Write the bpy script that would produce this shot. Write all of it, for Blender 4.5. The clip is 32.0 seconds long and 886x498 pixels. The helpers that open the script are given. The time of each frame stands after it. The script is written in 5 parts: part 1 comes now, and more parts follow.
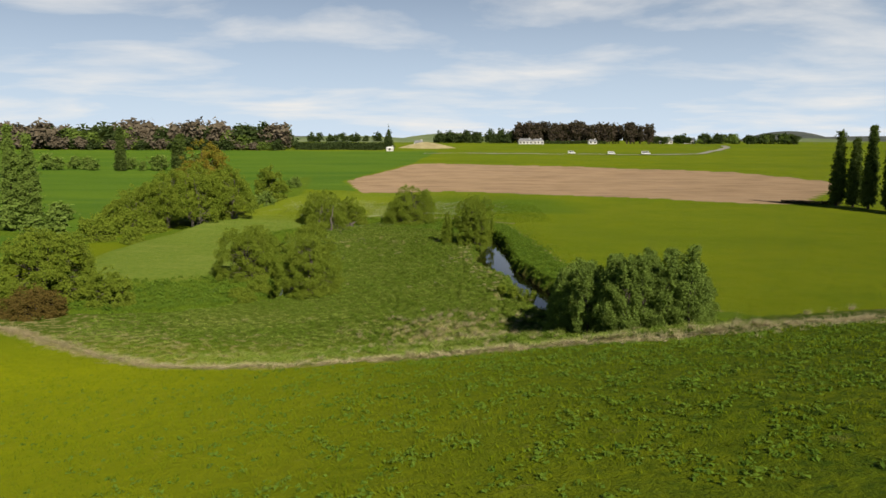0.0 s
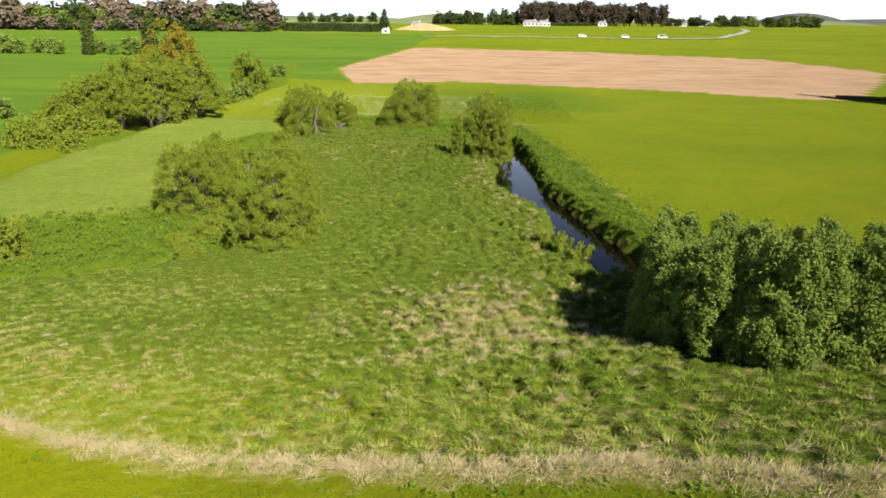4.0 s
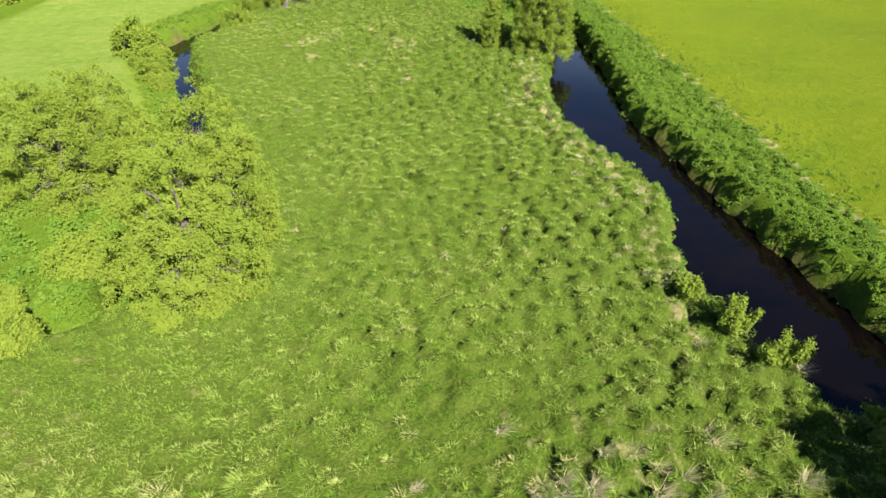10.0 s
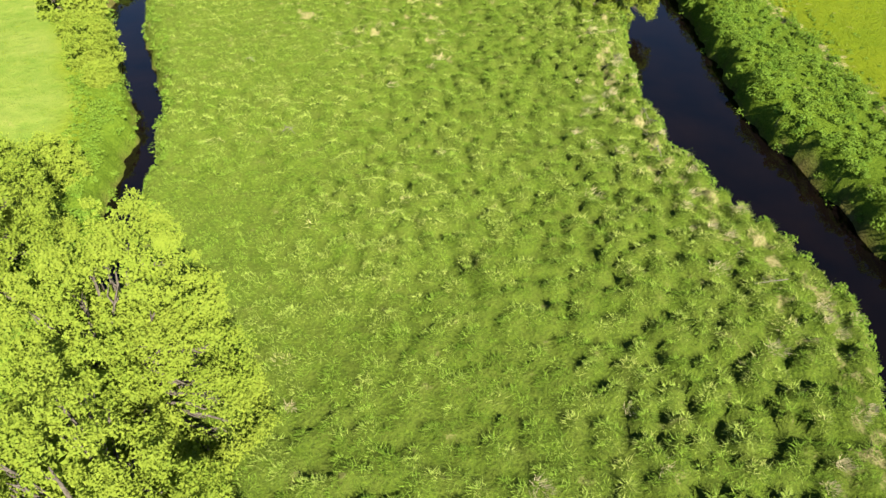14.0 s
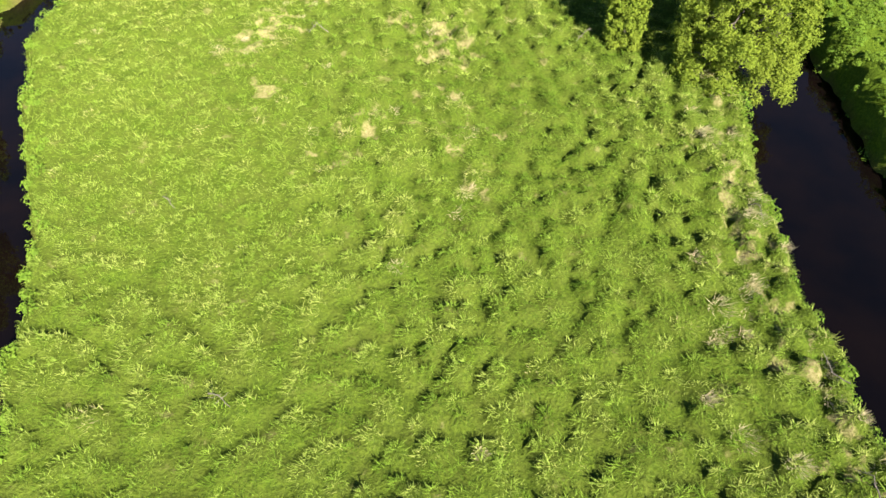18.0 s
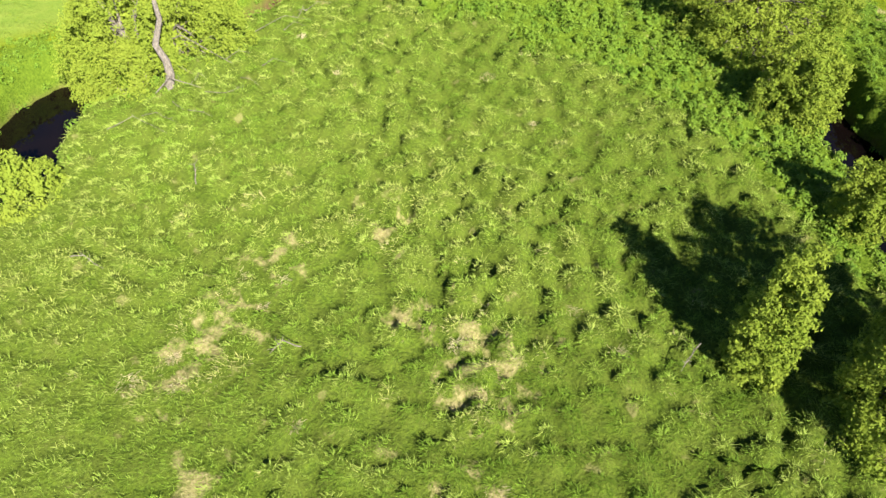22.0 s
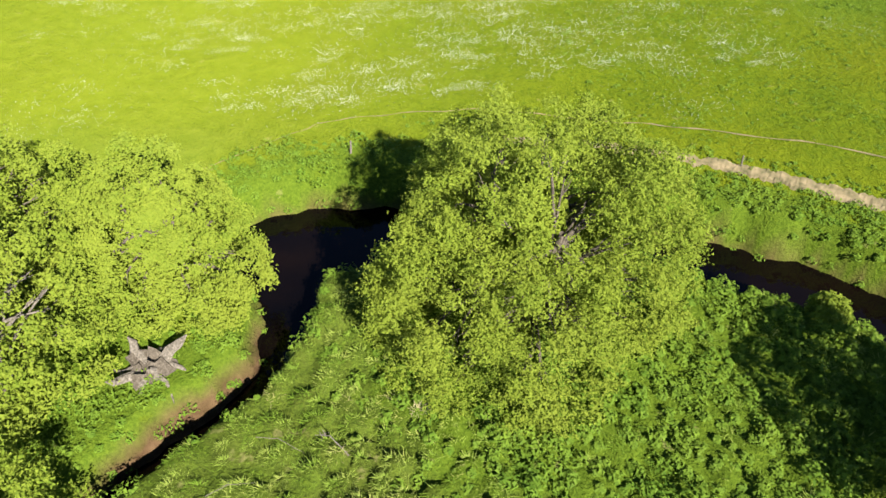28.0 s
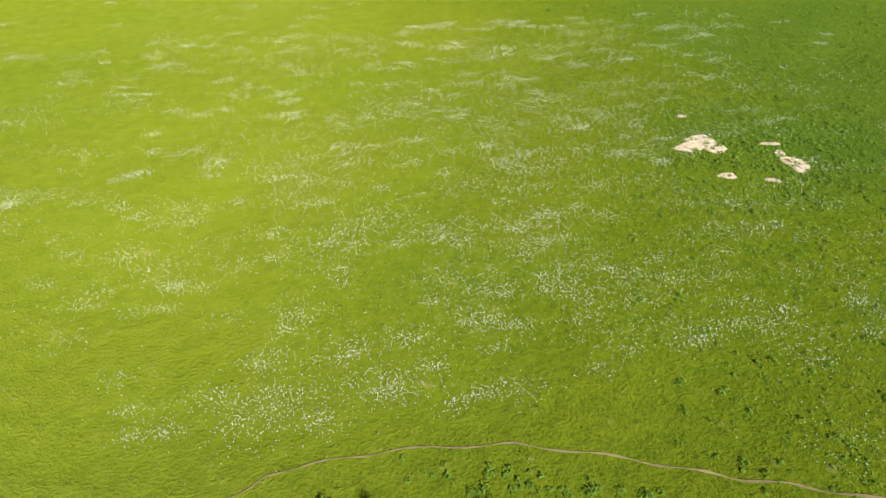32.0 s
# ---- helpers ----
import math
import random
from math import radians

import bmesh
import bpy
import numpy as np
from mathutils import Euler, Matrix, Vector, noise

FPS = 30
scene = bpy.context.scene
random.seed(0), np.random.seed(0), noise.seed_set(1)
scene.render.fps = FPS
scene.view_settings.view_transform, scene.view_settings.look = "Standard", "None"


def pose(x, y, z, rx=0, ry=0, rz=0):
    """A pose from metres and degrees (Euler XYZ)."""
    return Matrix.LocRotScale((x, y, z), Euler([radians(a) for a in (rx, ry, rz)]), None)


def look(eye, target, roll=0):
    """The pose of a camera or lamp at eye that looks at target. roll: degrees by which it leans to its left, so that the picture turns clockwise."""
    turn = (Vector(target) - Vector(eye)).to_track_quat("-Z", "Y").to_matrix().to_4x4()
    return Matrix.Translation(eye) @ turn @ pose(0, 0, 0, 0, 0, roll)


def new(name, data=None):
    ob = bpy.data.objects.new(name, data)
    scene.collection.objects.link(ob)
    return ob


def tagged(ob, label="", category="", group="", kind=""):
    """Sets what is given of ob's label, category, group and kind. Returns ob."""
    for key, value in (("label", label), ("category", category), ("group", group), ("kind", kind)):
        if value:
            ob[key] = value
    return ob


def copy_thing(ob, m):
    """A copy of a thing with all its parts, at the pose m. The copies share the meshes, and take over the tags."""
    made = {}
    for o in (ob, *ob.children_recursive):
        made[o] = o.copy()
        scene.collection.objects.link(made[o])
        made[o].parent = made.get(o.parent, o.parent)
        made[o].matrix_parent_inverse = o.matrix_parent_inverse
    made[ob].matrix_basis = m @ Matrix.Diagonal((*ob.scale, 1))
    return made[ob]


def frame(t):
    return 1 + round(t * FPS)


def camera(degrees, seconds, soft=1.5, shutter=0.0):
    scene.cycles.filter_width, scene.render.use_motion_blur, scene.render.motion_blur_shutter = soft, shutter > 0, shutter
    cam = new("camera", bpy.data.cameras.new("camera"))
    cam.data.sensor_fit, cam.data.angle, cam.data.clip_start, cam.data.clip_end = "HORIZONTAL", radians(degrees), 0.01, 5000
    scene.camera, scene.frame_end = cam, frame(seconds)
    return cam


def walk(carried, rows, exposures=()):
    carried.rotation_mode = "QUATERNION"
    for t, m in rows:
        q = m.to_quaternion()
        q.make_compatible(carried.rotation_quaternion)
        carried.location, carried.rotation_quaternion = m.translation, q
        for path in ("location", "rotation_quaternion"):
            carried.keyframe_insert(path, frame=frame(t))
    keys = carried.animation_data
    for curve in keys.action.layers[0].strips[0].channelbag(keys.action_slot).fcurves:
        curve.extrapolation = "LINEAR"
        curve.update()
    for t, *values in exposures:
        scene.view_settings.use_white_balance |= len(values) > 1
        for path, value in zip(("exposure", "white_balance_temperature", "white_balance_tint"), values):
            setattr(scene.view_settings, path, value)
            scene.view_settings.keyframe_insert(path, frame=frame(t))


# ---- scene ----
cam = camera(62.5, 32.0)
PATH = [
    (0, (1.725, 0.363, 16.653), (1.693, 2.341, 16.355), 0.2),
    (0.5, (1.498, 3.179, 16.692), (1.469, 5.151, 16.355), 0.2),
    (1, (1.279, 5.948, 16.733), (1.251, 7.912, 16.358), 0.2),
    (1.5, (1.103, 8.738, 16.841), (1.074, 10.694, 16.426), 0.2),
    (2, (0.914, 11.514, 16.883), (0.885, 13.462, 16.43), 0.2),
    (2.5, (0.756, 14.244, 16.911), (0.726, 16.182, 16.421), 0.1),
    (4.5, (-0.619, 25.396, 16.79), (-0.638, 27.293, 16.157), 0.6),
    (5, (-0.792, 27.899, 16.808), (-0.812, 29.785, 16.142), 0.5),
    (5.5, (-0.959, 30.361, 16.887), (-0.979, 32.234, 16.185), 0.4),
    (6, (-1.106, 32.832, 17.027), (-1.127, 34.69, 16.287), 0.3),
    (6.5, (-1.336, 35.278, 17.026), (-1.354, 37.123, 16.254), 0.3),
    (7, (-1.465, 37.691, 17.224), (-1.486, 39.52, 16.415), 0.3),
    (7.5, (-1.642, 40.103, 17.326), (-1.665, 41.916, 16.48), 0.1),
    (8, (-1.859, 42.63, 17.146), (-1.884, 44.429, 16.272), 0.0),
    (8.5, (-2.137, 45.033, 17.205), (-2.162, 46.815, 16.297), 0.0),
    (9, (-2.442, 47.437, 17.193), (-2.465, 49.203, 16.253), 0.0),
    (9.5, (-2.765, 49.871, 17.317), (-2.785, 51.616, 16.34), 0.2),
    (10, (-3.079, 52.186, 17.361), (-3.099, 53.91, 16.349), 0.2),
    (10.5, (-3.365, 54.402, 17.429), (-3.387, 56.106, 16.382), 0.1),
    (11, (-3.764, 56.535, 17.488), (-3.785, 58.217, 16.406), 0.2),
    (11.5, (-4.063, 58.561, 17.576), (-4.09, 60.221, 16.462), 0.1),
    (12, (-4.398, 60.584, 17.697), (-4.429, 62.223, 16.55), -0.0),
    (12.5, (-4.861, 62.783, 17.662), (-4.89, 64.4, 16.486), -0.2),
    (13, (-5.198, 64.936, 17.813), (-5.227, 66.529, 16.604), -0.2),
    (13.5, (-5.448, 67.095, 17.979), (-5.479, 68.662, 16.737), -0.4),
    (15.5, (-6.668, 76.696, 17.818), (-6.678, 78.165, 16.46), 0.2),
    (16, (-6.796, 79.05, 17.871), (-6.806, 80.491, 16.485), 0.4),
    (16.5, (-6.934, 81.634, 17.956), (-6.944, 83.044, 16.538), 0.4),
    (17, (-6.979, 84.107, 17.787), (-6.998, 85.499, 16.351), 0.1),
    (17.5, (-7.161, 86.724, 17.824), (-7.178, 88.087, 16.36), 0.3),
    (18, (-7.266, 89.187, 17.872), (-7.286, 90.543, 16.403), 0.3),
    (18.5, (-7.506, 91.684, 17.972), (-7.522, 93.033, 16.497), 0.8),
    (19, (-7.591, 93.939, 18.046), (-7.615, 95.29, 16.572), 0.7),
    (19.5, (-7.66, 96.086, 18.035), (-7.691, 97.442, 16.565), 0.3),
    (20, (-7.752, 98.162, 18.078), (-7.789, 99.522, 16.612), 0.1),
    (20.5, (-7.861, 100.179, 18.139), (-7.903, 101.544, 16.679), -0.1),
    (21, (-8.118, 102.252, 18.08), (-8.153, 103.622, 16.623), 0.3),
    (21.5, (-8.342, 104.291, 18.093), (-8.373, 105.661, 16.635), 0.4),
    (22, (-8.383, 106.2, 17.999), (-8.422, 107.575, 16.547), 0.3),
    (22.5, (-8.546, 108.147, 17.975), (-8.585, 109.523, 16.524), 0.4),
    (23, (-8.666, 109.998, 17.954), (-8.709, 111.384, 16.513), 0.3),
    (23.5, (-8.803, 111.864, 18.012), (-8.847, 113.261, 16.581), 0.4),
    (24, (-8.995, 113.733, 18.06), (-9.036, 115.139, 16.638), 0.6),
    (24.5, (-9.124, 115.53, 18.103), (-9.167, 116.947, 16.692), 0.6),
    (26.5, (-9.651, 124.297, 17.982), (-9.658, 125.734, 16.591), -0.2),
    (27, (-9.707, 125.876, 17.826), (-9.715, 127.334, 16.457), 0.1),
    (27.5, (-9.741, 127.524, 17.78), (-9.752, 128.998, 16.428), 0.1),
    (28, (-9.744, 129.225, 17.798), (-9.761, 130.712, 16.461), -0.1),
    (28.5, (-9.842, 130.9, 17.839), (-9.858, 132.401, 16.518), 0.1),
    (29, (-9.889, 132.705, 17.822), (-9.908, 134.221, 16.518), -0.1),
    (29.5, (-9.962, 134.497, 17.819), (-9.983, 136.028, 16.532), -0.1),
    (30, (-10.049, 136.334, 17.759), (-10.072, 137.88, 16.491), -0.1),
    (30.5, (-10.135, 138.246, 17.704), (-10.158, 139.807, 16.455), -0.1),
    (31, (-10.114, 140.345, 17.807), (-10.145, 141.913, 16.567), -0.3),
    (31.5, (-10.334, 142.503, 17.771), (-10.358, 144.085, 16.548), -0.2),
    (32, (-10.442, 144.855, 17.734), (-10.467, 146.451, 16.529), -0.1),
]
walk(cam, [(t, look(eye, target, roll)) for t, eye, target, roll in PATH],
     exposures=[(0, -0.05, 7150, 9), (1, 0.09, 7450, 7), (2.5, 0.36, 7300, 9), (4.5, 0.98, 6850, 15), (6, 1.17, 6300, 14), (9, 1.37, 6150, 13), (13, 1.54, 6700, 10), (17, 1.8, 6700, 12),
                (24, 1.67, 6500, 12), (28, 1.45, 6550, 13), (30, 1.22, 6600, 12), (31, 1.16, 6600, 11), (32, 0.97, 6700, 10)])

# ---------------------------------------------------------------- light
world = bpy.data.worlds.new("sky")
scene.world = world
world.use_nodes = True
SUN_AZ = Vector((0.465, -0.885, 0)).normalized()
SUN_EL = radians(36)


def build_sky():
    nt = world.node_tree
    nt.nodes.clear()
    N = nt.nodes.new
    out, bg = N("ShaderNodeOutputWorld"), N("ShaderNodeBackground")
    sky = N("ShaderNodeTexSky")
    sky.sky_type, sky.sun_disc = "NISHITA", False
    sky.sun_elevation = SUN_EL
    sky.sun_rotation = math.atan2(SUN_AZ.x, SUN_AZ.y)
    sky.air_density, sky.dust_density, sky.ozone_density = 0.66, 0.03, 6.0
    # streaky cloud sheets, stretched along the horizon
    co, sep, div, comb = N("ShaderNodeTexCoord"), N("ShaderNodeSeparateXYZ"), N("ShaderNodeMath"), N("ShaderNodeVectorMath")
    add = N("ShaderNodeMath")
    add.operation, add.inputs[1].default_value = "ADD", 0.12
    comb.operation = "DIVIDE"
    div.operation = "MAXIMUM"
    div.inputs[1].default_value = 0.05
    nt.links.new(co.outputs["Generated"], sep.inputs[0])
    nt.links.new(sep.outputs["Z"], add.inputs[0])
    nt.links.new(add.outputs[0], div.inputs[0])
    nt.links.new(co.outputs["Generated"], comb.inputs[0])
    nt.links.new(div.outputs[0], comb.inputs[1])
    mp = N("ShaderNodeMapping")
    mp.inputs["Scale"].default_value = (0.5, 0.62, 0.0)
    mp.inputs["Location"].default_value = (0.35, 0.8, 0)
    nt.links.new(comb.outputs[0], mp.inputs[0])
    no = N("ShaderNodeTexNoise")
    no.inputs["Scale"].default_value, no.inputs["Detail"].default_value, no.inputs["Roughness"].default_value = 1.5, 9, 0.55
    no.inputs["Distortion"].default_value = 0.25
    nt.links.new(mp.outputs[0], no.inputs["Vector"])
    rm = N("ShaderNodeMapRange")
    rm.inputs[1].default_value, rm.inputs[2].default_value, rm.inputs[4].default_value = 0.47, 0.69, 0.85
    nt.links.new(no.outputs["Fac"], rm.inputs[0])
    mix = N("ShaderNodeMix")
    mix.data_type = "RGBA"
    mix.inputs["B"].default_value = (17.5, 17.8, 18.6, 1)
    up = N("ShaderNodeMapRange")
    up.inputs[1].default_value, up.inputs[2].default_value, up.inputs[3].default_value, up.inputs[4].default_value = 0.19, 0.26, 1.0, 0.0
    nt.links.new(sep.outputs["Z"], up.inputs[0])
    cl = N("ShaderNodeMath")
    cl.operation = "MULTIPLY"
    nt.links.new(rm.outputs[0], cl.inputs[0])
    nt.links.new(up.outputs[0], cl.inputs[1])
    nt.links.new(cl.outputs[0], mix.inputs["Factor"])
    # pale haze above the horizon, under the clouds
    hz = N("ShaderNodeMapRange")
    hz.inputs[1].default_value, hz.inputs[2].default_value, hz.inputs[3].default_value, hz.inputs[4].default_value = 0.0, 0.31, 0.95, 0.0
    nt.links.new(sep.outputs["Z"], hz.inputs[0])
    mh = N("ShaderNodeMix")
    mh.data_type = "RGBA"
    mh.inputs["B"].default_value = (12.8, 16.0, 20.6, 1)
    nt.links.new(hz.outputs[0], mh.inputs["Factor"])
    nt.links.new(sky.outputs[0], mh.inputs["A"])
    nt.links.new(mh.outputs["Result"], mix.inputs["A"])
    nt.links.new(mix.outputs["Result"], bg.inputs["Color"])
    bg.inputs["Strength"].default_value = 0.05
    nt.links.new(bg.outputs[0], out.inputs["Surface"])


build_sky()
sun = new("sun", bpy.data.lights.new("sun", "SUN"))
sun.data.energy, sun.data.angle, sun.data.color = 5.0, radians(0.55), (1.0, 0.955, 0.87)
sun.matrix_world = look((0, 0, 60), Vector((0, 0, 60)) - (SUN_AZ * math.cos(SUN_EL) + Vector((0, 0, math.sin(SUN_EL)))))

# ---------------------------------------------------------------- helpers


def mesh_np(name, verts, faces, mats=(), slots=None, smooth=False, attrs=None):
    """A mesh from arrays; faces: (n, k) all of one size k."""
    me = bpy.data.meshes.new(name)
    verts, faces = np.asarray(verts, np.float32), np.asarray(faces, np.int32)
    n, k = faces.shape
    me.vertices.add(len(verts))
    me.vertices.foreach_set("co", verts.ravel())
    me.loops.add(n * k)
    me.loops.foreach_set("vertex_index", faces.ravel())
    me.polygons.add(n)
    me.polygons.foreach_set("loop_start", np.arange(0, n * k, k, dtype=np.int32))
    for m in mats:
        me.materials.append(m)
    if slots is not None:
        me.polygons.foreach_set("material_index", np.asarray(slots, np.int32))
    me.polygons.foreach_set("use_smooth", np.full(n, smooth))
    for key, val in (attrs or {}).items():
        a = me.attributes.new(key, "FLOAT_COLOR", "POINT")
        a.data.foreach_set("color", np.asarray(val, np.float32).ravel())
    me.update(calc_edges=True)
    return me


def part(name, me, parent, label=""):
    ob = new(name, me)
    ob.parent = parent
    if label:
        tagged(ob, label)
    return ob


def empty(name, place, label, category, group="", turn=0.0, size=1.0):
    ob = new(name)
    ob.empty_display_size = 0.3
    ob.matrix_basis = pose(*place, 0, 0, turn) @ Matrix.Scale(size, 4)
    return tagged(ob, label, category, group)


class Geo:
    """Collects quads of tubes, boxes and sheets into one mesh."""

    def __init__(self):
        self.v, self.f, self.n = [], [], 0

    def add(self, v, f):
        self.v.append(np.asarray(v, float))
        self.f.append(np.asarray(f, int) + self.n)
        self.n += len(v)

    def tube(self, pts, rad, sides=6):
        pts, rad = np.asarray(pts, float), np.asarray(rad, float)
        tan = np.gradient(pts, axis=0)
        tan /= np.linalg.norm(tan, axis=1)[:, None] + 1e-9
        ref = np.where(np.abs(tan[:, 2:3]) > 0.9, [[1.0, 0, 0]], [[0, 0, 1.0]])
        a = np.cross(tan, ref)
        a /= np.linalg.norm(a, axis=1)[:, None] + 1e-9
        b = np.cross(tan, a)
        th = np.arange(sides) / sides * 2 * np.pi
        ring = pts[:, None] + rad[:, None, None] * (a[:, None] * np.cos(th)[None, :, None] + b[:, None] * np.sin(th)[None, :, None])
        k = np.arange(len(pts) - 1)[:, None] * sides + np.arange(sides)[None]
        k2 = np.arange(len(pts) - 1)[:, None] * sides + (np.arange(sides)[None] + 1) % sides
        self.add(ring.reshape(-1, 3), np.stack([k, k2, k2 + sides, k + sides], -1).reshape(-1, 4))

    def box(self, lo, hi):
        x0, y0, z0 = lo
        x1, y1, z1 = hi
        v = [(x0, y0, z0), (x1, y0, z0), (x1, y1, z0), (x0, y1, z0), (x0, y0, z1), (x1, y0, z1), (x1, y1, z1), (x0, y1, z1)]
        self.add(v, [(0, 3, 2, 1), (4, 5, 6, 7), (0, 1, 5, 4), (1, 2, 6, 5), (2, 3, 7, 6), (3, 0, 4, 7)])

    def mesh(self, name, mat, smooth=True):
        return mesh_np(name, np.concatenate(self.v), np.concatenate(self.f), [mat], None, smooth)


# ---------------------------------------------------------------- materials
class Mat:
    """Small wrapper to write node materials in few lines."""

    def __init__(self, name, rough=0.8, spec=0.3):
        self.m = bpy.data.materials.new(name)
        self.m.use_nodes = True
        self.nt = self.m.node_tree
        self.b = self.nt.nodes["Principled BSDF"]
        self.b.inputs["Roughness"].default_value = rough
        self.b.inputs["Specular IOR Level"].default_value = spec
        self.b.inputs["Diffuse Roughness"].default_value = 0.8

    def n(self, kind, **kw):
        node = self.nt.nodes.new("ShaderNode" + kind)
        for k, v in kw.items():
            node.inputs[k.replace("_", " ")].default_value = v
        return node

    def link(self, a, b):
        self.nt.links.new(a, b)

    def coord(self):
        if not hasattr(self, "co"):
            self.co = self.n("TexCoord").outputs["Object"]
        return self.co

    def noise(self, scale, detail=4, rough=0.55, stretch=None, lo=0.3, hi=0.7):
        no = self.n("TexNoise", Scale=scale, Detail=detail, Roughness=rough)
        src = self.coord()
        if stretch:
            mp = self.n("Mapping", Scale=stretch)
            self.link(src, mp.inputs[0])
            src = mp.outputs[0]
        self.link(src, no.inputs["Vector"])
        r = self.n("MapRange")
        r.inputs[1].default_value, r.inputs[2].default_value = lo, hi
        self.link(no.outputs["Fac"], r.inputs[0])
        return r.outputs[0]

    def mix(self, fac, a, b):
        mx = self.n("Mix")
        mx.data_type = "RGBA"
        for key, val in (("Factor", fac), ("A", a), ("B", b)):
            sock = [s for s in mx.inputs if s.name == key and (s.type == "RGBA" or key == "Factor" and s.type == "VALUE")][0]
            if isinstance(val, (int, float)):
                sock.default_value = val
            elif isinstance(val, tuple):
                sock.default_value = (*val, 1)
            else:
                self.link(val, sock)
        return [s for s in mx.outputs if s.type == "RGBA"][0]

    def math(self, op, a, b):
        mt = self.n("Math")
        mt.operation = op
        for i, val in enumerate((a, b)):
            if isinstance(val, (int, float)):
                mt.inputs[i].default_value = val
            else:
                self.link(val, mt.inputs[i])
        return mt.outputs[0]

    def color(self, sock):
        self.link(sock, self.b.inputs["Base Color"])
        return self

    def bump(self, height, strength=0.5, distance=0.05):
        bp = self.n("Bump", Strength=strength, Distance=distance)
        self.link(height, bp.inputs["Height"])
        self.link(bp.outputs[0], self.b.inputs["Normal"])
        return self


def leaf_mat(name, dark, light, accent=None, transmit=0.35, patch=0.35, translucent=(0.30, 0.42, 0.03)):
    """Foliage: colour varies leaf by leaf and branch by branch; light passes through."""
    s = Mat(name, 0.6, 0.05)
    isl = s.n("NewGeometry").outputs["Random Per Island"]
    c = s.mix(isl, dark, light)
    big = s.noise(patch, 3, 0.5)
    c = s.mix(s.math("MULTIPLY", big, 0.55), c, accent or light)
    s.color(c)
    tr = s.n("BsdfTranslucent")
    s.link(s.mix(0.5, c, translucent), tr.inputs["Color"])
    mx = s.n("MixShader", Fac=transmit)
    out = s.nt.nodes["Material Output"]
    s.link(s.b.outputs[0], mx.inputs[1])
    s.link(tr.outputs[0], mx.inputs[2])
    s.link(mx.outputs[0], out.inputs["Surface"])
    return s.m


def bark_mat(name, dark, light):
    s = Mat(name, 0.9, 0.15)
    n1, n2 = s.noise(3.0, 6, 0.6, (6, 6, 1)), s.noise(14, 4)
    s.color(s.mix(n2, s.mix(n1, dark, light), tuple(0.6 * v for v in dark)))
    return s.bump(n1, 0.8, 0.03).m


WILLOW = leaf_mat("willow_leaf", (0.130, 0.198, 0.021), (0.225, 0.288, 0.034), (0.252, 0.300, 0.040), 0.29, 0.5, (0.29, 0.40, 0.035))
ALDER = leaf_mat("alder_leaf", (0.125, 0.195, 0.036), (0.225, 0.310, 0.066), (0.19, 0.265, 0.056), 0.3)
POPLAR = leaf_mat("poplar_leaf", (0.050, 0.085, 0.020), (0.110, 0.150, 0.035), None, 0.25)
GOLD = leaf_mat("golden_willow_leaf", (0.20, 0.17, 0.02), (0.33, 0.26, 0.04), None, 0.35)
RUSTY = leaf_mat("rusty_shrub_leaf", (0.10, 0.085, 0.022), (0.185, 0.125, 0.035), None, 0.3)
DARKLEAF = leaf_mat("far_evergreen_leaf", (0.030, 0.052, 0.016), (0.075, 0.105, 0.034), None, 0.2)
BROWNLEAF = leaf_mat("bare_twig", (0.13, 0.105, 0.07), (0.21, 0.172, 0.12), None, 0.1, 0.35, (0.2, 0.15, 0.1))
WEED = leaf_mat("bank_weed_leaf", (0.060, 0.130, 0.014), (0.145, 0.240, 0.026), (0.18, 0.26, 0.032), 0.22, 0.6)


def tussock_mat():
    """Grass blades: deep green to yellow-green to dead beige, by the tone of the tussock that they grow on."""
    s = Mat("tussock_grass", 0.55, 0.04)
    at = s.n("Attribute")
    at.attribute_name = "tone"
    r = s.n("ValToRGB")
    e = r.color_ramp.elements
    e[0].position, e[0].color = 0.0, (0.098, 0.168, 0.016, 1)
    e[1].position, e[1].color = 1.0, (0.54, 0.44, 0.26, 1)
    for p, c in ((0.35, (0.210, 0.325, 0.038)), (0.62, (0.372, 0.445, 0.098)), (0.78, (0.45, 0.47, 0.130)), (0.90, (0.48, 0.42, 0.21))):
        e.new(p).color = (*c, 1)
    s.link(at.outputs["Fac"], r.inputs[0])
    isl = s.n("NewGeometry").outputs["Random Per Island"]
    c = s.mix(s.math("MULTIPLY", isl, 0.45), r.outputs[0], (0.05, 0.11, 0.01))
    s.color(c)
    tr = s.n("BsdfTranslucent")
    s.link(s.mix(0.35, c, (0.30, 0.40, 0.03)), tr.inputs["Color"])
    mx = s.n("MixShader", Fac=0.18)
    s.link(s.b.outputs[0], mx.inputs[1])
    s.link(tr.outputs[0], mx.inputs[2])
    s.link(mx.outputs[0], s.nt.nodes["Material Output"].inputs["Surface"])
    return s.m


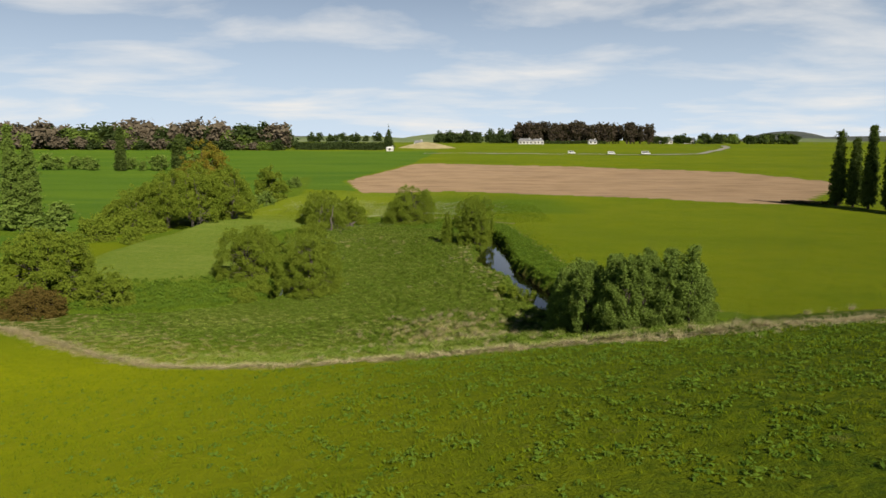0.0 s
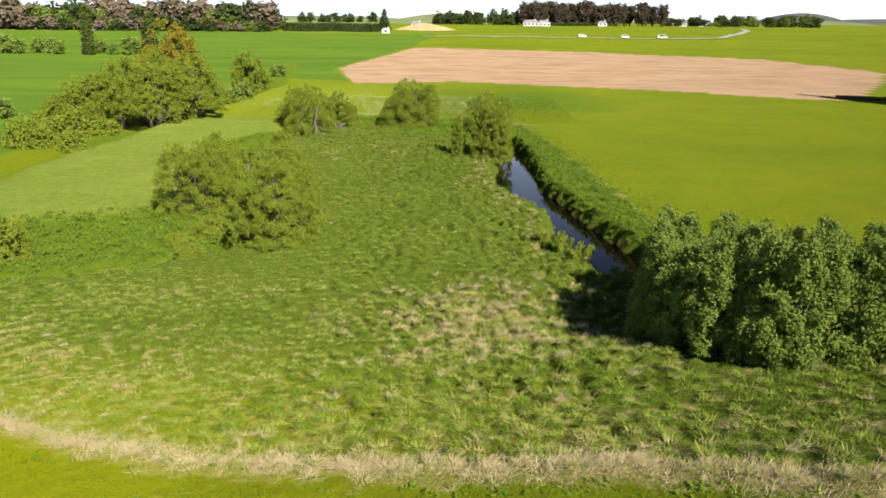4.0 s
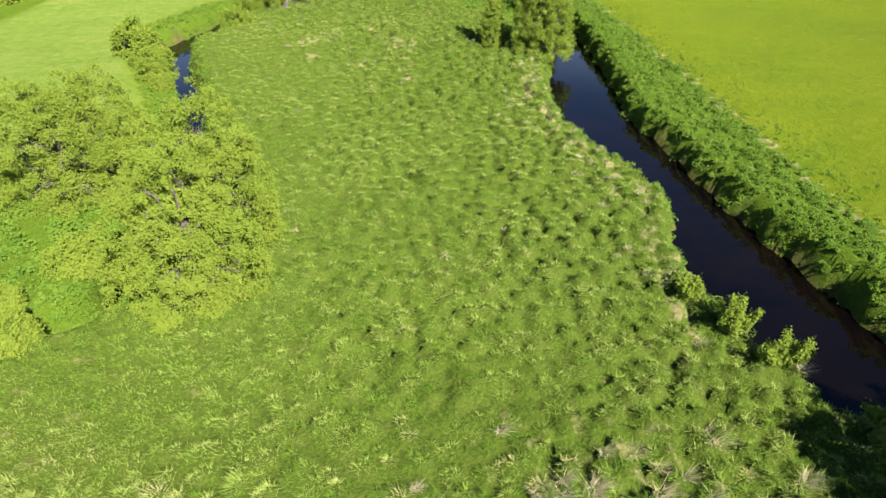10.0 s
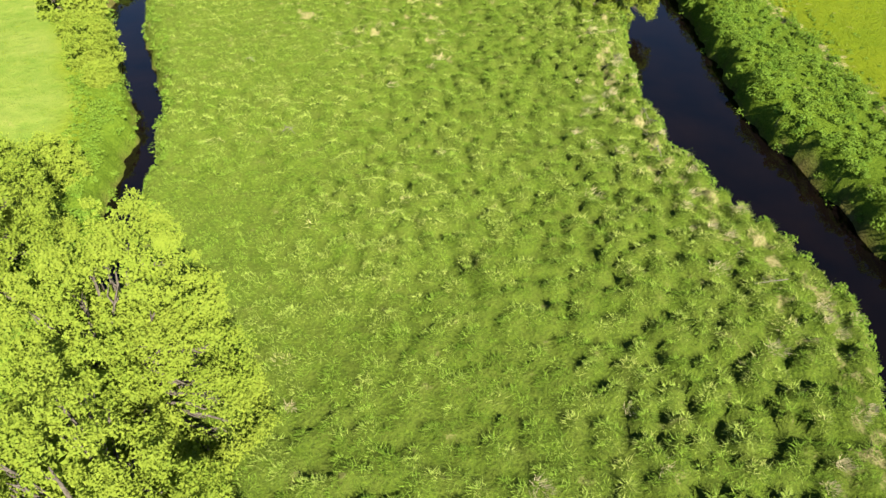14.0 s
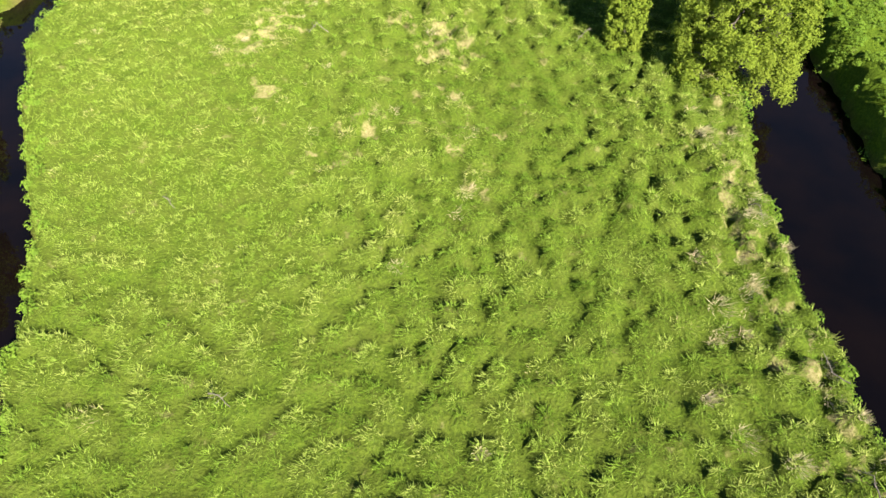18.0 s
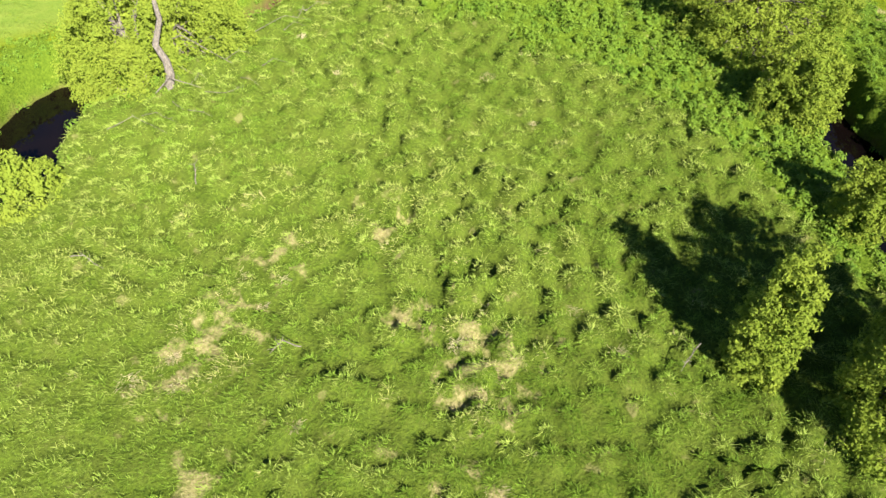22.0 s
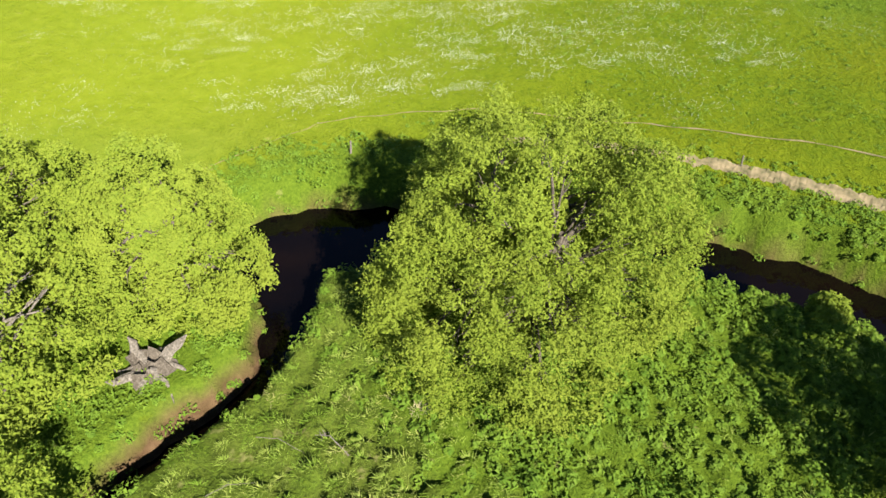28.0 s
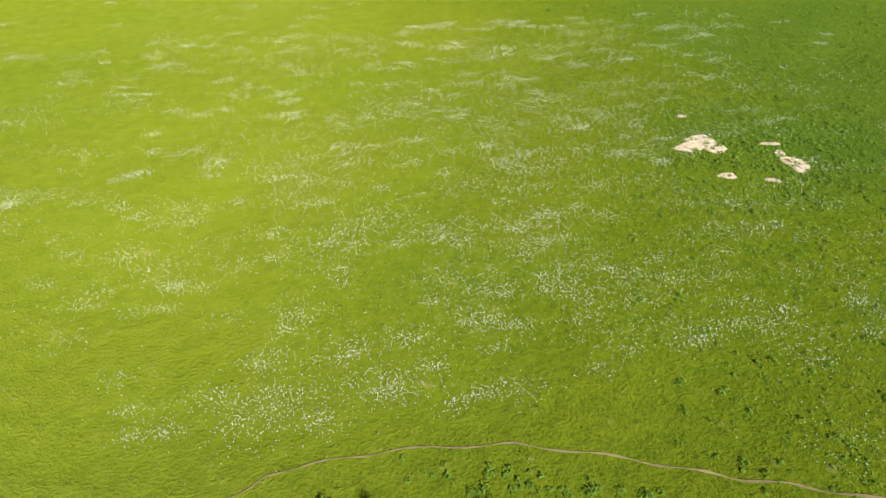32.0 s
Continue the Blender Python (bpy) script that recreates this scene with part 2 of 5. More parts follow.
GRASS = tussock_mat()
SWARD = leaf_mat("pasture_blade", (0.055, 0.112, 0.004), (0.180, 0.238, 0.008), (0.20, 0.240, 0.010), 0.25, 0.3, (0.30, 0.38, 0.015))
NORTHSWARD = leaf_mat("north_pasture_blade", (0.035, 0.085, 0.006), (0.150, 0.205, 0.010), (0.165, 0.190, 0.012), 0.25, 0.25, (0.26, 0.36, 0.015))
STRAW = leaf_mat("dead_straw", (0.47, 0.390, 0.205), (0.70, 0.61, 0.38), None, 0.3, 0.3, (0.55, 0.47, 0.30))
PETAL = leaf_mat("white_petal", (0.52, 0.54, 0.43), (0.74, 0.74, 0.66), None, 0.2, 0.3, (0.6, 0.6, 0.5))
BARK = bark_mat("grey_bark", (0.09, 0.075, 0.055), (0.21, 0.18, 0.14))
PALEBARK = bark_mat("pale_bark", (0.14, 0.122, 0.095), (0.31, 0.275, 0.225))


def water_mat():
    s = Mat("creek_water", 0.035, 0.38)
    s.b.inputs["IOR"].default_value = 1.33
    s.color(s.mix(s.noise(0.35, 3), (0.0012, 0.0010, 0.0012), (0.0035, 0.002, 0.0015)))
    return s.bump(s.noise(2.2, 2), 0.035, 0.02).m


def ground_mat():
    """Pasture, rough meadow, dry bank, plough, weeds and mud, laid out by the zone layers of the sheet."""
    s = Mat("ground_cover", 0.95, 0.03)
    z1, z2 = s.n("Attribute"), s.n("Attribute")
    z1.attribute_name, z2.attribute_name = "zone_a", "zone_b"
    a, b = s.n("SeparateColor"), s.n("SeparateColor")
    s.link(z1.outputs["Color"], a.inputs[0])
    s.link(z2.outputs["Color"], b.inputs[0])
    fine, mid, big = s.noise(9.0, 5, 0.65), s.noise(1.3, 4), s.noise(0.07, 4)
    streak = s.noise(0.02, 5, 0.6, (0.5, 3.0, 1))

    def edge(mask, sharp=0.25, sc=mid):
        """A mask with a ragged border."""
        v = s.math("ADD", mask, s.math("MULTIPLY", s.math("SUBTRACT", sc, 0.5), sharp))
        r = s.n("MapRange")
        r.inputs[1].default_value, r.inputs[2].default_value = 0.38, 0.62
        s.link(v, r.inputs[0])
        return r.outputs[0]

    # grazed pasture
    past = s.mix(mid, (0.070, 0.124, 0.005), (0.118, 0.168, 0.006))
    past = s.mix(big, past, (0.158, 0.190, 0.006))
    past = s.mix(s.math("MULTIPLY", fine, 0.45), past, (0.060, 0.115, 0.012))
    past = s.mix(s.math("MULTIPLY", streak, 0.35), past, (0.162, 0.194, 0.010))
    speck = s.noise(2.0, 5, 0.75, None, 0.55, 0.72)
    past = s.mix(s.math("MULTIPLY", s.noise(0.3, 4, 0.6), 0.4), past, (0.176, 0.194, 0.012))
    past = s.mix(s.math("MULTIPLY", speck, 0.5), past, (0.045, 0.10, 0.006))
    past = s.mix(s.math("MULTIPLY", s.noise(0.014, 3, 0.5, (0.7, 1.6, 1), 0.45, 0.65), 0.45), past, (0.075, 0.125, 0.008))
    # lighter drier pasture of the west bank
    west = s.mix(mid, s.mix(fine, (0.080, 0.142, 0.018), (0.132, 0.195, 0.028)), (0.162, 0.210, 0.036))
    west = s.mix(s.math("MULTIPLY", s.noise(0.12, 5, 0.65, (0.6, 2.0, 1), 0.5, 0.75), 0.32), west, (0.26, 0.27, 0.075))
    c = s.mix(b.outputs["Blue"], past, west)
    z3 = s.n("Attribute")
    z3.attribute_name = "zone_c"
    cc = s.n("SeparateColor")
    s.link(z3.outputs["Color"], cc.inputs[0])
    # greener pasture north of the creek
    north = s.mix(mid, (0.070, 0.128, 0.006), (0.112, 0.165, 0.008))
    north = s.mix(big, s.mix(s.math("MULTIPLY", fine, 0.5), north, (0.035, 0.085, 0.006)), (0.140, 0.165, 0.008))
    north = s.mix(s.math("MULTIPLY", s.noise(0.35, 4, 0.6), 0.45), north, (0.132, 0.165, 0.008))
    north = s.mix(s.math("MULTIPLY", speck, 0.7), north, (0.030, 0.078, 0.006))
    north = s.mix(s.math("MULTIPLY", s.noise(5.0, 5, 0.7, None, 0.48, 0.66), 0.6), north, (0.032, 0.080, 0.006))
    # pale clover westward, with sun glare and haze put into its colour
    north = s.mix(s.math("MULTIPLY", cc.outputs["Red"], 0.7), north, s.mix(mid, (0.15, 0.195, 0.012), (0.190, 0.235, 0.020)))
    c = s.mix(cc.outputs["Green"], c, north)
    # deep green far crops
    crop = s.mix(streak, (0.055, 0.120, 0.014), (0.095, 0.160, 0.016))
    c = s.mix(edge(a.outputs["Blue"], 0.05), c, crop)
    # rough meadow thatch, colour darkened so the gaps between tussocks read as shaded
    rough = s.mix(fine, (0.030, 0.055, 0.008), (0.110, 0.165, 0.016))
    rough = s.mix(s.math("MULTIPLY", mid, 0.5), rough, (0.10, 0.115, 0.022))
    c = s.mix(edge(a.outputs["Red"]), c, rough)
    weeds = s.mix(fine, (0.050, 0.090, 0.008), (0.120, 0.180, 0.016))
    c = s.mix(edge(b.outputs["Red"], 0.5), c, weeds)
    # dead straw along the terrace edge
    straw = s.mix(fine, (0.17, 0.16, 0.05), (0.40, 0.33, 0.17))
    c = s.mix(s.math("MULTIPLY", edge(b.outputs["Green"], 0.9), 0.75), c, straw)
    # ploughed soil with drill lines
    lines = s.noise(0.05, 3, 0.5, (0.35, 6.0, 1), 0.35, 0.65)
    soil = s.mix(lines, (0.225, 0.148, 0.088), (0.315, 0.225, 0.145))
    soil = s.mix(big, soil, (0.36, 0.25, 0.155))
    c = s.mix(edge(a.outputs["Green"], 0.03), c, soil)
    # darker growth round bare soil; eastward its colour is dimmed away from sun glare
    c = s.mix(s.math("MULTIPLY", z1.outputs["Alpha"], 0.75), c, s.mix(fine, (0.030, 0.085, 0.008), (0.075, 0.15, 0.016)))
    # dark mottling of the terrace, stronger eastward
    c = s.mix(s.math("MULTIPLY", cc.outputs["Blue"], s.math("MULTIPLY", s.noise(2.2, 5, 0.7, None, 0.34, 0.66), 0.9)), c, (0.035, 0.075, 0.008))
    # yellower grass westward, its colour raised to lift the dimly lit slope
    c = s.mix(s.math("MULTIPLY", z3.outputs["Alpha"], 0.75), c, s.mix(mid, (0.225, 0.272, 0.006), (0.285, 0.315, 0.008)))
    # bare bank mud
    c = s.mix(z2.outputs["Alpha"], c, s.mix(mid, (0.060, 0.036, 0.018), (0.15, 0.095, 0.05)))
    s.color(c)
    h = s.math("ADD", fine, s.math("MULTIPLY", mid, 1.5))
    return s.bump(h, 0.7, 0.12).m


WATER, GROUND = water_mat(), ground_mat()

# ---------------------------------------------------------------- land
WATER_Z = -1.9
# creek: centre x, y and half width, from the thicket round the meander to the west ditch
CREEK = [(40, 66, 1.5), (30, 66, 1.8), (21, 66.5, 2.0), (16.6, 69.5, 2.4), (14.0, 72.8, 3.2), (12.5, 76, 3.5), (11.55, 80, 3.55), (11.15, 84.5, 2.95), (11.2, 88, 2.1),
         (10.5, 91.3, 2.1), (9.25, 95.5, 2.8), (8.1, 100, 3.05), (7.35, 105, 2.75), (7.6, 108, 2.85), (7.65, 111, 2.75), (8.0, 115.5, 2.45),
         (8.3, 120, 2.1), (8.5, 126, 1.6), (8.2, 131, 1.6), (7.2, 135, 1.9), (6.8, 139, 1.6), (7.4, 143.6, 1.5), (5.6, 147.1, 1.9),
         (2.8, 148.9, 1.95), (0.0, 150.1, 1.8), (-5, 152.0, 1.3), (-9, 151.8, 1.3), (-12.8, 151.6, 2.4), (-16.0, 151.0, 2.55),
         (-15.6, 147.0, 1.0), (-15.6, 144.6, 0.6), (-17.3, 142.4, 0.55), (-19, 140.5, 0.5), (-21.5, 137.3, 0.6), (-23.6, 133.3, 1.3),
         (-26.6, 133.2, 1.8), (-26.9, 130.2, 2.3), (-27.0, 127.4, 2.8), (-28.6, 124, 2.6), (-28.8, 120, 1.5), (-27.3, 115.7, 1.05), (-25.0, 110.5, 1.1),
         (-22.6, 105.4, 0.95), (-21.7, 102, 0.7), (-21.1, 99, 0.95), (-20.7, 96, 0.9), (-20.0, 92, 0.85), (-19.0, 86, 0.8),
         (-18.6, 81, 0.7), (-18.0, 78.6, 0.6), (-18.7, 76.7, 0.5), (-20.5, 75.2, 0.5), (-22.7, 73.5, 0.5), (-25.6, 71.6, 0.5), (-29.5, 70.2, 0.5), (-36, 69.6, 0.5), (-48, 72, 0.5), (-70, 80, 0.5)]
# upper edge of the terrace, where the mown pasture ends
EDGE = [(-90, 70), (-60, 66), (-38, 61.5), (-31, 57), (-25, 53.4), (-20, 49.2), (-15.7, 46.6), (-9.1, 43.3), (-1.6, 41.3), (5, 40.3),
        (10.5, 37.6), (15.5, 35.0), (22, 34), (30, 37), (45, 48), (90, 66)]
VERGE = [(11.0, 150), (12.2, 142), (13.9, 126), (15.9, 105), (17.2, 91), (18.6, 80), (21, 73), (30, 71)]
PLOUGH = [(-40, 283), (-20, 397), (30, 391), (85, 369), (132, 345), (149, 281), (97, 200), (89, 193), (64, 204), (35, 223), (0, 232), (-27, 226)]


# fenced track on the north bank; stream of the west grove
PADDOCK_EDGE = [(60, -40), (80, -47), (94, -48.5), (109, -51.0), (120, -51.0), (129, -50.1), (143, -49.4), (163, -47.3), (190, -46.0), (215, -45.4), (232, -43)]
WESTWEEDS = [(-15, 84), (-17, 77), (-19, 75), (-25, 71), (-36, 69), (-47, 71), (-45, 83), (-37, 87.5), (-30, 90.3), (-26, 93.5), (-21.5, 97)]
TRACK = [(-13, 157.2), (-9, 156.6), (-5, 156.1), (-2, 155.4), (1.7, 154.4), (4.6, 153.3), (8, 151.8), (14, 149)]
STREAM = [(-110, 146), (-85, 138), (-66, 131), (-56, 132), (-50.5, 150), (-49, 170), (-47.5, 195), (-48, 218), (-54, 262), (-60, 300)]


def weed_place(x, y):
    """Where broad-leaved weeds stand thick: west of the ditch, and the north-east of the meadow."""
    w = 0.95 * inside(x + 1.0 * wobble(x, y, 0.8, 2), y + 1.6 * wobble(x, y, 0.6, 5) + 0.7 * wobble(x, y, 2.3, 1), WESTWEEDS) * ~inside(x, y, ROUGH) * (0.15 + 0.85 * smooth(0, 7, along(x, y, WESTWEEDS[6:])))
    ne = smooth(-1.2, 1.6, y - np.interp(x, [-14, -7, -1, 2, 5], [142, 138.4, 133.6, 129.5, 122]) + 0.8 * wobble(x, y, 0.9, 3)) * smooth(-15, -10, x) * smooth(152, 149, y) * (x < 8)
    return np.maximum(w, ne * 0.85)


def smooth(a, b, v):
    u = np.clip((v - a) / (b - a), 0, 1)
    return u * u * (3 - 2 * u)


def along(x, y, line):
    """Distance of points to a line of (x, y[, half width]), less the half width."""
    line = np.asarray(line, float)
    best = np.full(np.shape(x), 1e9)
    for p, q in zip(line[:-1], line[1:]):
        d = q[:2] - p[:2]
        u = np.clip(((x - p[0]) * d[0] + (y - p[1]) * d[1]) / (d @ d), 0, 1)
        dist = np.hypot(x - p[0] - u * d[0], y - p[1] - u * d[1])
        if line.shape[1] > 2:
            dist = dist - (p[2] + u * (q[2] - p[2]))
        best = np.minimum(best, dist)
    return best


def inside(x, y, poly):
    res = np.zeros(np.shape(x), bool)
    for (x0, y0), (x1, y1) in zip(poly, poly[1:] + poly[:1]):
        if y0 != y1:
            res ^= ((y0 > y) != (y1 > y)) & (x < (x1 - x0) * (y - y0) / (y1 - y0) + x0)
    return res


def wobble(x, y, s, seed=0.0):
    """Cheap smooth unevenness in -1..1."""
    return (np.sin(x * s * 1.3 + 1.7 * np.sin(y * s * 0.7 + seed)) + np.sin(y * s * 1.1 + 2.1 * np.sin(x * s * 0.6 + 2 * seed + 1))) * 0.5


def creek_gap(x, y):
    return along(x, y, CREEK) + 0.22 * wobble(x, y, 1.6, 3) + 0.10 * wobble(x, y, 4.3, 1)


TUFT = np.random.default_rng(3).random((97, 89, 4))


def rank(x, y):
    """Where the meadow grows in rank tussocks (1), and where in a low soft sward (0)."""
    return np.clip(smooth(-15.5, -5 - 3.5 * smooth(104, 109, y), x + 1.5 * wobble(x, y, 0.4, 6)) + 0.8 * np.exp(-(((x + 15) / 7) ** 2 + ((y - 102.5) / 5) ** 2)) + 0.8 * smooth(115, 120, y + 0.35 * x + 3.5) * smooth(-24, -19, x), 0, 1)


def tussock(x, y):
    """Tussocks of the rough meadow, one to each jittered cell: relief, and a random tone for each."""
    c = 0.64
    i0, j0 = np.floor(x / c).astype(int), np.floor(y / c).astype(int)
    best, tone = np.zeros(np.shape(x)), np.full(np.shape(x), 0.25)
    for di in (-1, 0, 1):
        for dj in (-1, 0, 1):
            i, j = i0 + di, j0 + dj
            r = TUFT[i % 97, j % 89]
            d2 = ((x - (i - 0.1 + 1.2 * r[..., 0]) * c) ** 2 + (y - (j - 0.1 + 1.2 * r[..., 1]) * c) ** 2) / (c * (0.34 + 0.42 * r[..., 2] ** 1.5)) ** 2
            h = (0.45 + 0.55 * r[..., 3]) * np.maximum(0, 1 - d2) ** 0.42
            tone = np.where(h > best, (r[..., 0] * 7.3 + r[..., 1] * 5.1 + r[..., 3] * 3.7) % 1, tone)
            best = np.maximum(best, h)
    return best * (0.20 + 0.42 * rank(x, y) + 0.14 * smooth(-3, 2, x) + 0.10 * smooth(108, 118, y) * smooth(3, -3, x)) * (0.45 + 0.55 * np.maximum(smooth(62, 72, y), 0.85 * smooth(-9, -3, x) * smooth(46, 52, y))) * (0.74 + 0.30 * wobble(x, y, 0.37, 4) + 0.14 * wobble(x, y, 1.1, 1)), tone


def hummock(x, y):
    return tussock(x, y)[0]


def land(x, y, gap=None):
    """Height of the ground."""
    x, y = np.asarray(x, float), np.asarray(y, float)
    m = np.clip(0.25 + 0.0045 * x, 0.08, 0.36)
    foot = 58.5 + 0.15 * np.clip(x, -40, 30)
    v = np.maximum(0, foot - y) * m
    z = 14 * np.tanh(v / 14)
    z = z + 12.5 * smooth(210, 760, y)
    z = z - 0.3 * smooth(58, 66, y) * (1 - smooth(150, 156, y)) * (1 - smooth(12, 18, x))
    out = np.interp(y, *zip(*PADDOCK_EDGE)) - x
    z = z - 1.3 * smooth(-0.5, 3.0, out) * smooth(66, 84, y) * smooth(240, 215, y)
    z = z + 0.25 * wobble(x, y, 0.11, 2) + 0.06 * wobble(x, y, 0.6, 5)
    if gap is None:
        gap = creek_gap(x, y)
    rough = inside(x, y, ROUGH)
    z = z + hummock(x, y) * rough * smooth(0.2, 0.9, gap) * (1 - 0.65 * weed_place(x, y))
    bank = smooth(-0.55, 0.62, gap)
    return (WATER_Z - 0.7) * (1 - bank) + z * bank


ROUGH = EDGE[1:-1] + [(45, 60)] + [(x, y) for x, y, w in CREEK]


STRAWSPOTS = [(-16.2, 119.3), (-16.6, 117.6), (-15, 114.6), (-11.8, 110.4), (-10.5, 112.8), (-8, 117.8), (-6.5, 118), (-7.5, 114.8), (-6.6, 112), (-7, 109.3),
              (-14.4, 123), (-15.3, 120.7), (-9.8, 120.6), (-7.8, 119.6), (-10.8, 124.3)]


def straw_share(x, y):
    """How much of the meadow's grass is dead straw."""
    e = along(x, y, EDGE)
    r0 = 0.48 * np.exp(-(((x - 2.5) / 6) ** 2 + ((y - 65.5) / 4.5) ** 2))
    p = 0.17 * np.exp(-((y - 55) / 9) ** 2) + 0.34 * np.exp(-(((x + 19) / 5) ** 2 + ((y - 56) / 5) ** 2)) + 0.36 * np.exp(-((e - 1.5) / 2.2) ** 2) + 0.66 * np.exp(-(((x - 1) / 6.5) ** 2 + ((y - 61) / 4.5) ** 2))
    p = p + 0.95 * np.exp(-(e / 0.8) ** 2) + 0.55 * np.exp(-(np.abs(along(x, y, CREEK) - 1.7) / 1.3) ** 2) * (x > 0) * (y < 118) * (y > 74)
    for sx, sy in STRAWSPOTS:
        p = p + 0.62 * np.exp(-(((x - sx) / 1.2) ** 2 + ((y - sy) / 1.3) ** 2))
    return np.clip(p + r0 + 0.025 + 0.03 * smooth(104, 112, y), 0, 0.9)


def axis(stops):
    """Coordinates with steps that change from stretch to stretch: (from, step) ... end."""
    res = []
    for (a, st), (b, _) in zip(stops[:-1], stops[1:]):
        res.extend(np.arange(a, b - st * 0.5, st))
    return np.array(res + [stops[-1][0]])


def build_ground():
    xs = axis([(-4000, 500), (-1000, 60), (-400, 15), (-130, 5), (-60, 1.6), (-30, 0.25), (10.5, 0.6), (24, 1.6), (60, 5), (200, 15), (500, 70), (1000, 500), (4000, 0)])
    ys = axis([(-300, 40), (-20, 5), (10, 1.2), (28, 0.8), (42, 0.27), (148, 0.5), (182, 1.0), (204, 2.5), (300, 5), (560, 15), (900, 80), (1500, 500), (4900, 0)])
    X, Y = np.meshgrid(xs, ys)
    gap = creek_gap(X, Y)
    Z = land(X, Y, gap)
    nx, ny = len(xs), len(ys)
    i = (np.arange(ny - 1)[:, None] * nx + np.arange(nx - 1)[None]).ravel()
    faces = np.stack([i, i + 1, i + 1 + nx, i + nx], -1)
    f = lambda v: np.asarray(v, float).ravel()
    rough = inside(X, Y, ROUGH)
    plough = inside(X, Y, PLOUGH)
    edge_x = np.interp(Y, *zip(*PADDOCK_EDGE))
    crop = inside(X, Y, [(-700, 84), (-60, 84), (-60, 210), (-50, 240), (-30, 236), (-42, 283), (-22, 400), (-10, 535), (-700, 535)])
    e = along(X, Y, EDGE)
    dry = np.exp(-(e / 0.8) ** 2) * smooth(34, 20, X) + 0.42 * np.exp(-((e - 4) / 7) ** 2) * rough
    dry = np.maximum(dry, 0.6 * straw_share(X, Y) * rough)
    dry = np.maximum(dry, 0.5 * np.exp(-((along(X, Y, VERGE) - 0.2) / 0.3) ** 2))
    west = smooth(-1.0, 0.6, X - edge_x) * smooth(1.5, 4, gap) * ~rough * smooth(-14, -24, X - 0.42 * np.maximum(0, Y - 150)) * smooth(72, 76, Y) * smooth(232, 200, Y) * (1 - weed_place(X, Y))
    verge = np.clip(1.6 - gap / 2.0, 0, 1) * ~rough
    vedge = inside(X, Y, [(x, y) for x, y, w in CREEK[1:21]] + VERGE)
    weedy = np.maximum(verge * 0.8, np.where(vedge, 1.0, 0))
    weedy = np.maximum(weedy, weed_place(X, Y))
    weedy = np.maximum(weedy, 0.85 * np.exp(-(((X + 20.5) / 4) ** 2 + ((Y - 143) / 5) ** 2)))
    weedy = np.maximum(weedy, 0.9 * np.exp(-(along(X, Y, STREAM) / 4.0) ** 2) * (X < edge_x))
    cutbank = 0.5 * np.exp(-(((X + 17.5) / 4.5) ** 2 + ((Y - 142) / 5) ** 2)) * ~rough
    mud = 1 - smooth(-0.35, 0.0, gap - cutbank)
    flowers = smooth(146, 160, Y) * smooth(240, 205, Y) * ~rough * smooth(24, 12, X) * smooth(-62, -44, X)
    # growth round the bare soil, plus an eastward dimming away from sun glare
    lush_and_dim = np.maximum(np.exp(-(np.hypot((X - 7) / 1.7, Y - 177.5) / 5.0) ** 2), 0.75 * smooth(2, 13, X + 0.3 * (Y - 176)) * smooth(162, 172, Y) * smooth(212, 196, Y) * smooth(40, 24, X))
    A = np.stack([f(rough), f(plough), f(crop), f(lush_and_dim)], -1)
    B = np.stack([f(weedy), f(np.clip(dry, 0, 1)), f(west), f(mud)], -1)
    # red: glare painted towards the west; alpha: terrace colour lifted westward
    C = np.stack([f(flowers * smooth(2, -24, X)), f(flowers), f(smooth(52, 30, Y) * smooth(-14, 14, X)), f(smooth(12, -22, X) * smooth(62, 46, Y))], -1)
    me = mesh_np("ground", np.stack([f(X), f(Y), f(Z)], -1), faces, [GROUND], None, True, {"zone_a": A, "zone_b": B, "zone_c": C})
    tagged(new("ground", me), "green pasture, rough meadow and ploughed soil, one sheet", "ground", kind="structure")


def build_water():
    c = np.array(CREEK)
    d = np.gradient(c[:, :2], axis=0)
    d /= np.linalg.norm(d, axis=1)[:, None]
    nrm = np.stack([-d[:, 1], d[:, 0]], -1) * (c[:, 2:3] + 0.9)
    v = np.concatenate([c[:, :2] + nrm, c[:, :2] - nrm])
    v = np.column_stack([v, np.full(len(v), WATER_Z)])
    n = len(c)
    k = np.arange(n - 1)
    me = mesh_np("water", v, np.stack([k, k + 1, k + 1 + n, k + n], -1), [WATER])
    tagged(new("water", me), "dark still creek water reflecting the blue sky", "water", kind="structure")


build_ground()
build_water()

# ---------------------------------------------------------------- plants


def leaves(centres, normals, size, rg, long=1.45):
    """Leaf blades, one pointed face each."""
    n = len(centres)
    r = rg.normal(size=(n, 3))
    u = np.cross(normals, r)
    u /= np.linalg.norm(u, axis=1)[:, None] + 1e-9
    w = np.cross(normals, u)
    s = size * rg.uniform(0.65, 1.35, (n, 1))
    a, b = u * s * long * 0.5, w * s * 0.5
    v = np.stack([centres - a - b, centres - a + b, centres + a], 1).reshape(-1, 3)
    return v, np.arange(3 * n).reshape(-1, 3)


def unit(v):
    return v / (np.linalg.norm(v, axis=-1, keepdims=True) + 1e-9)


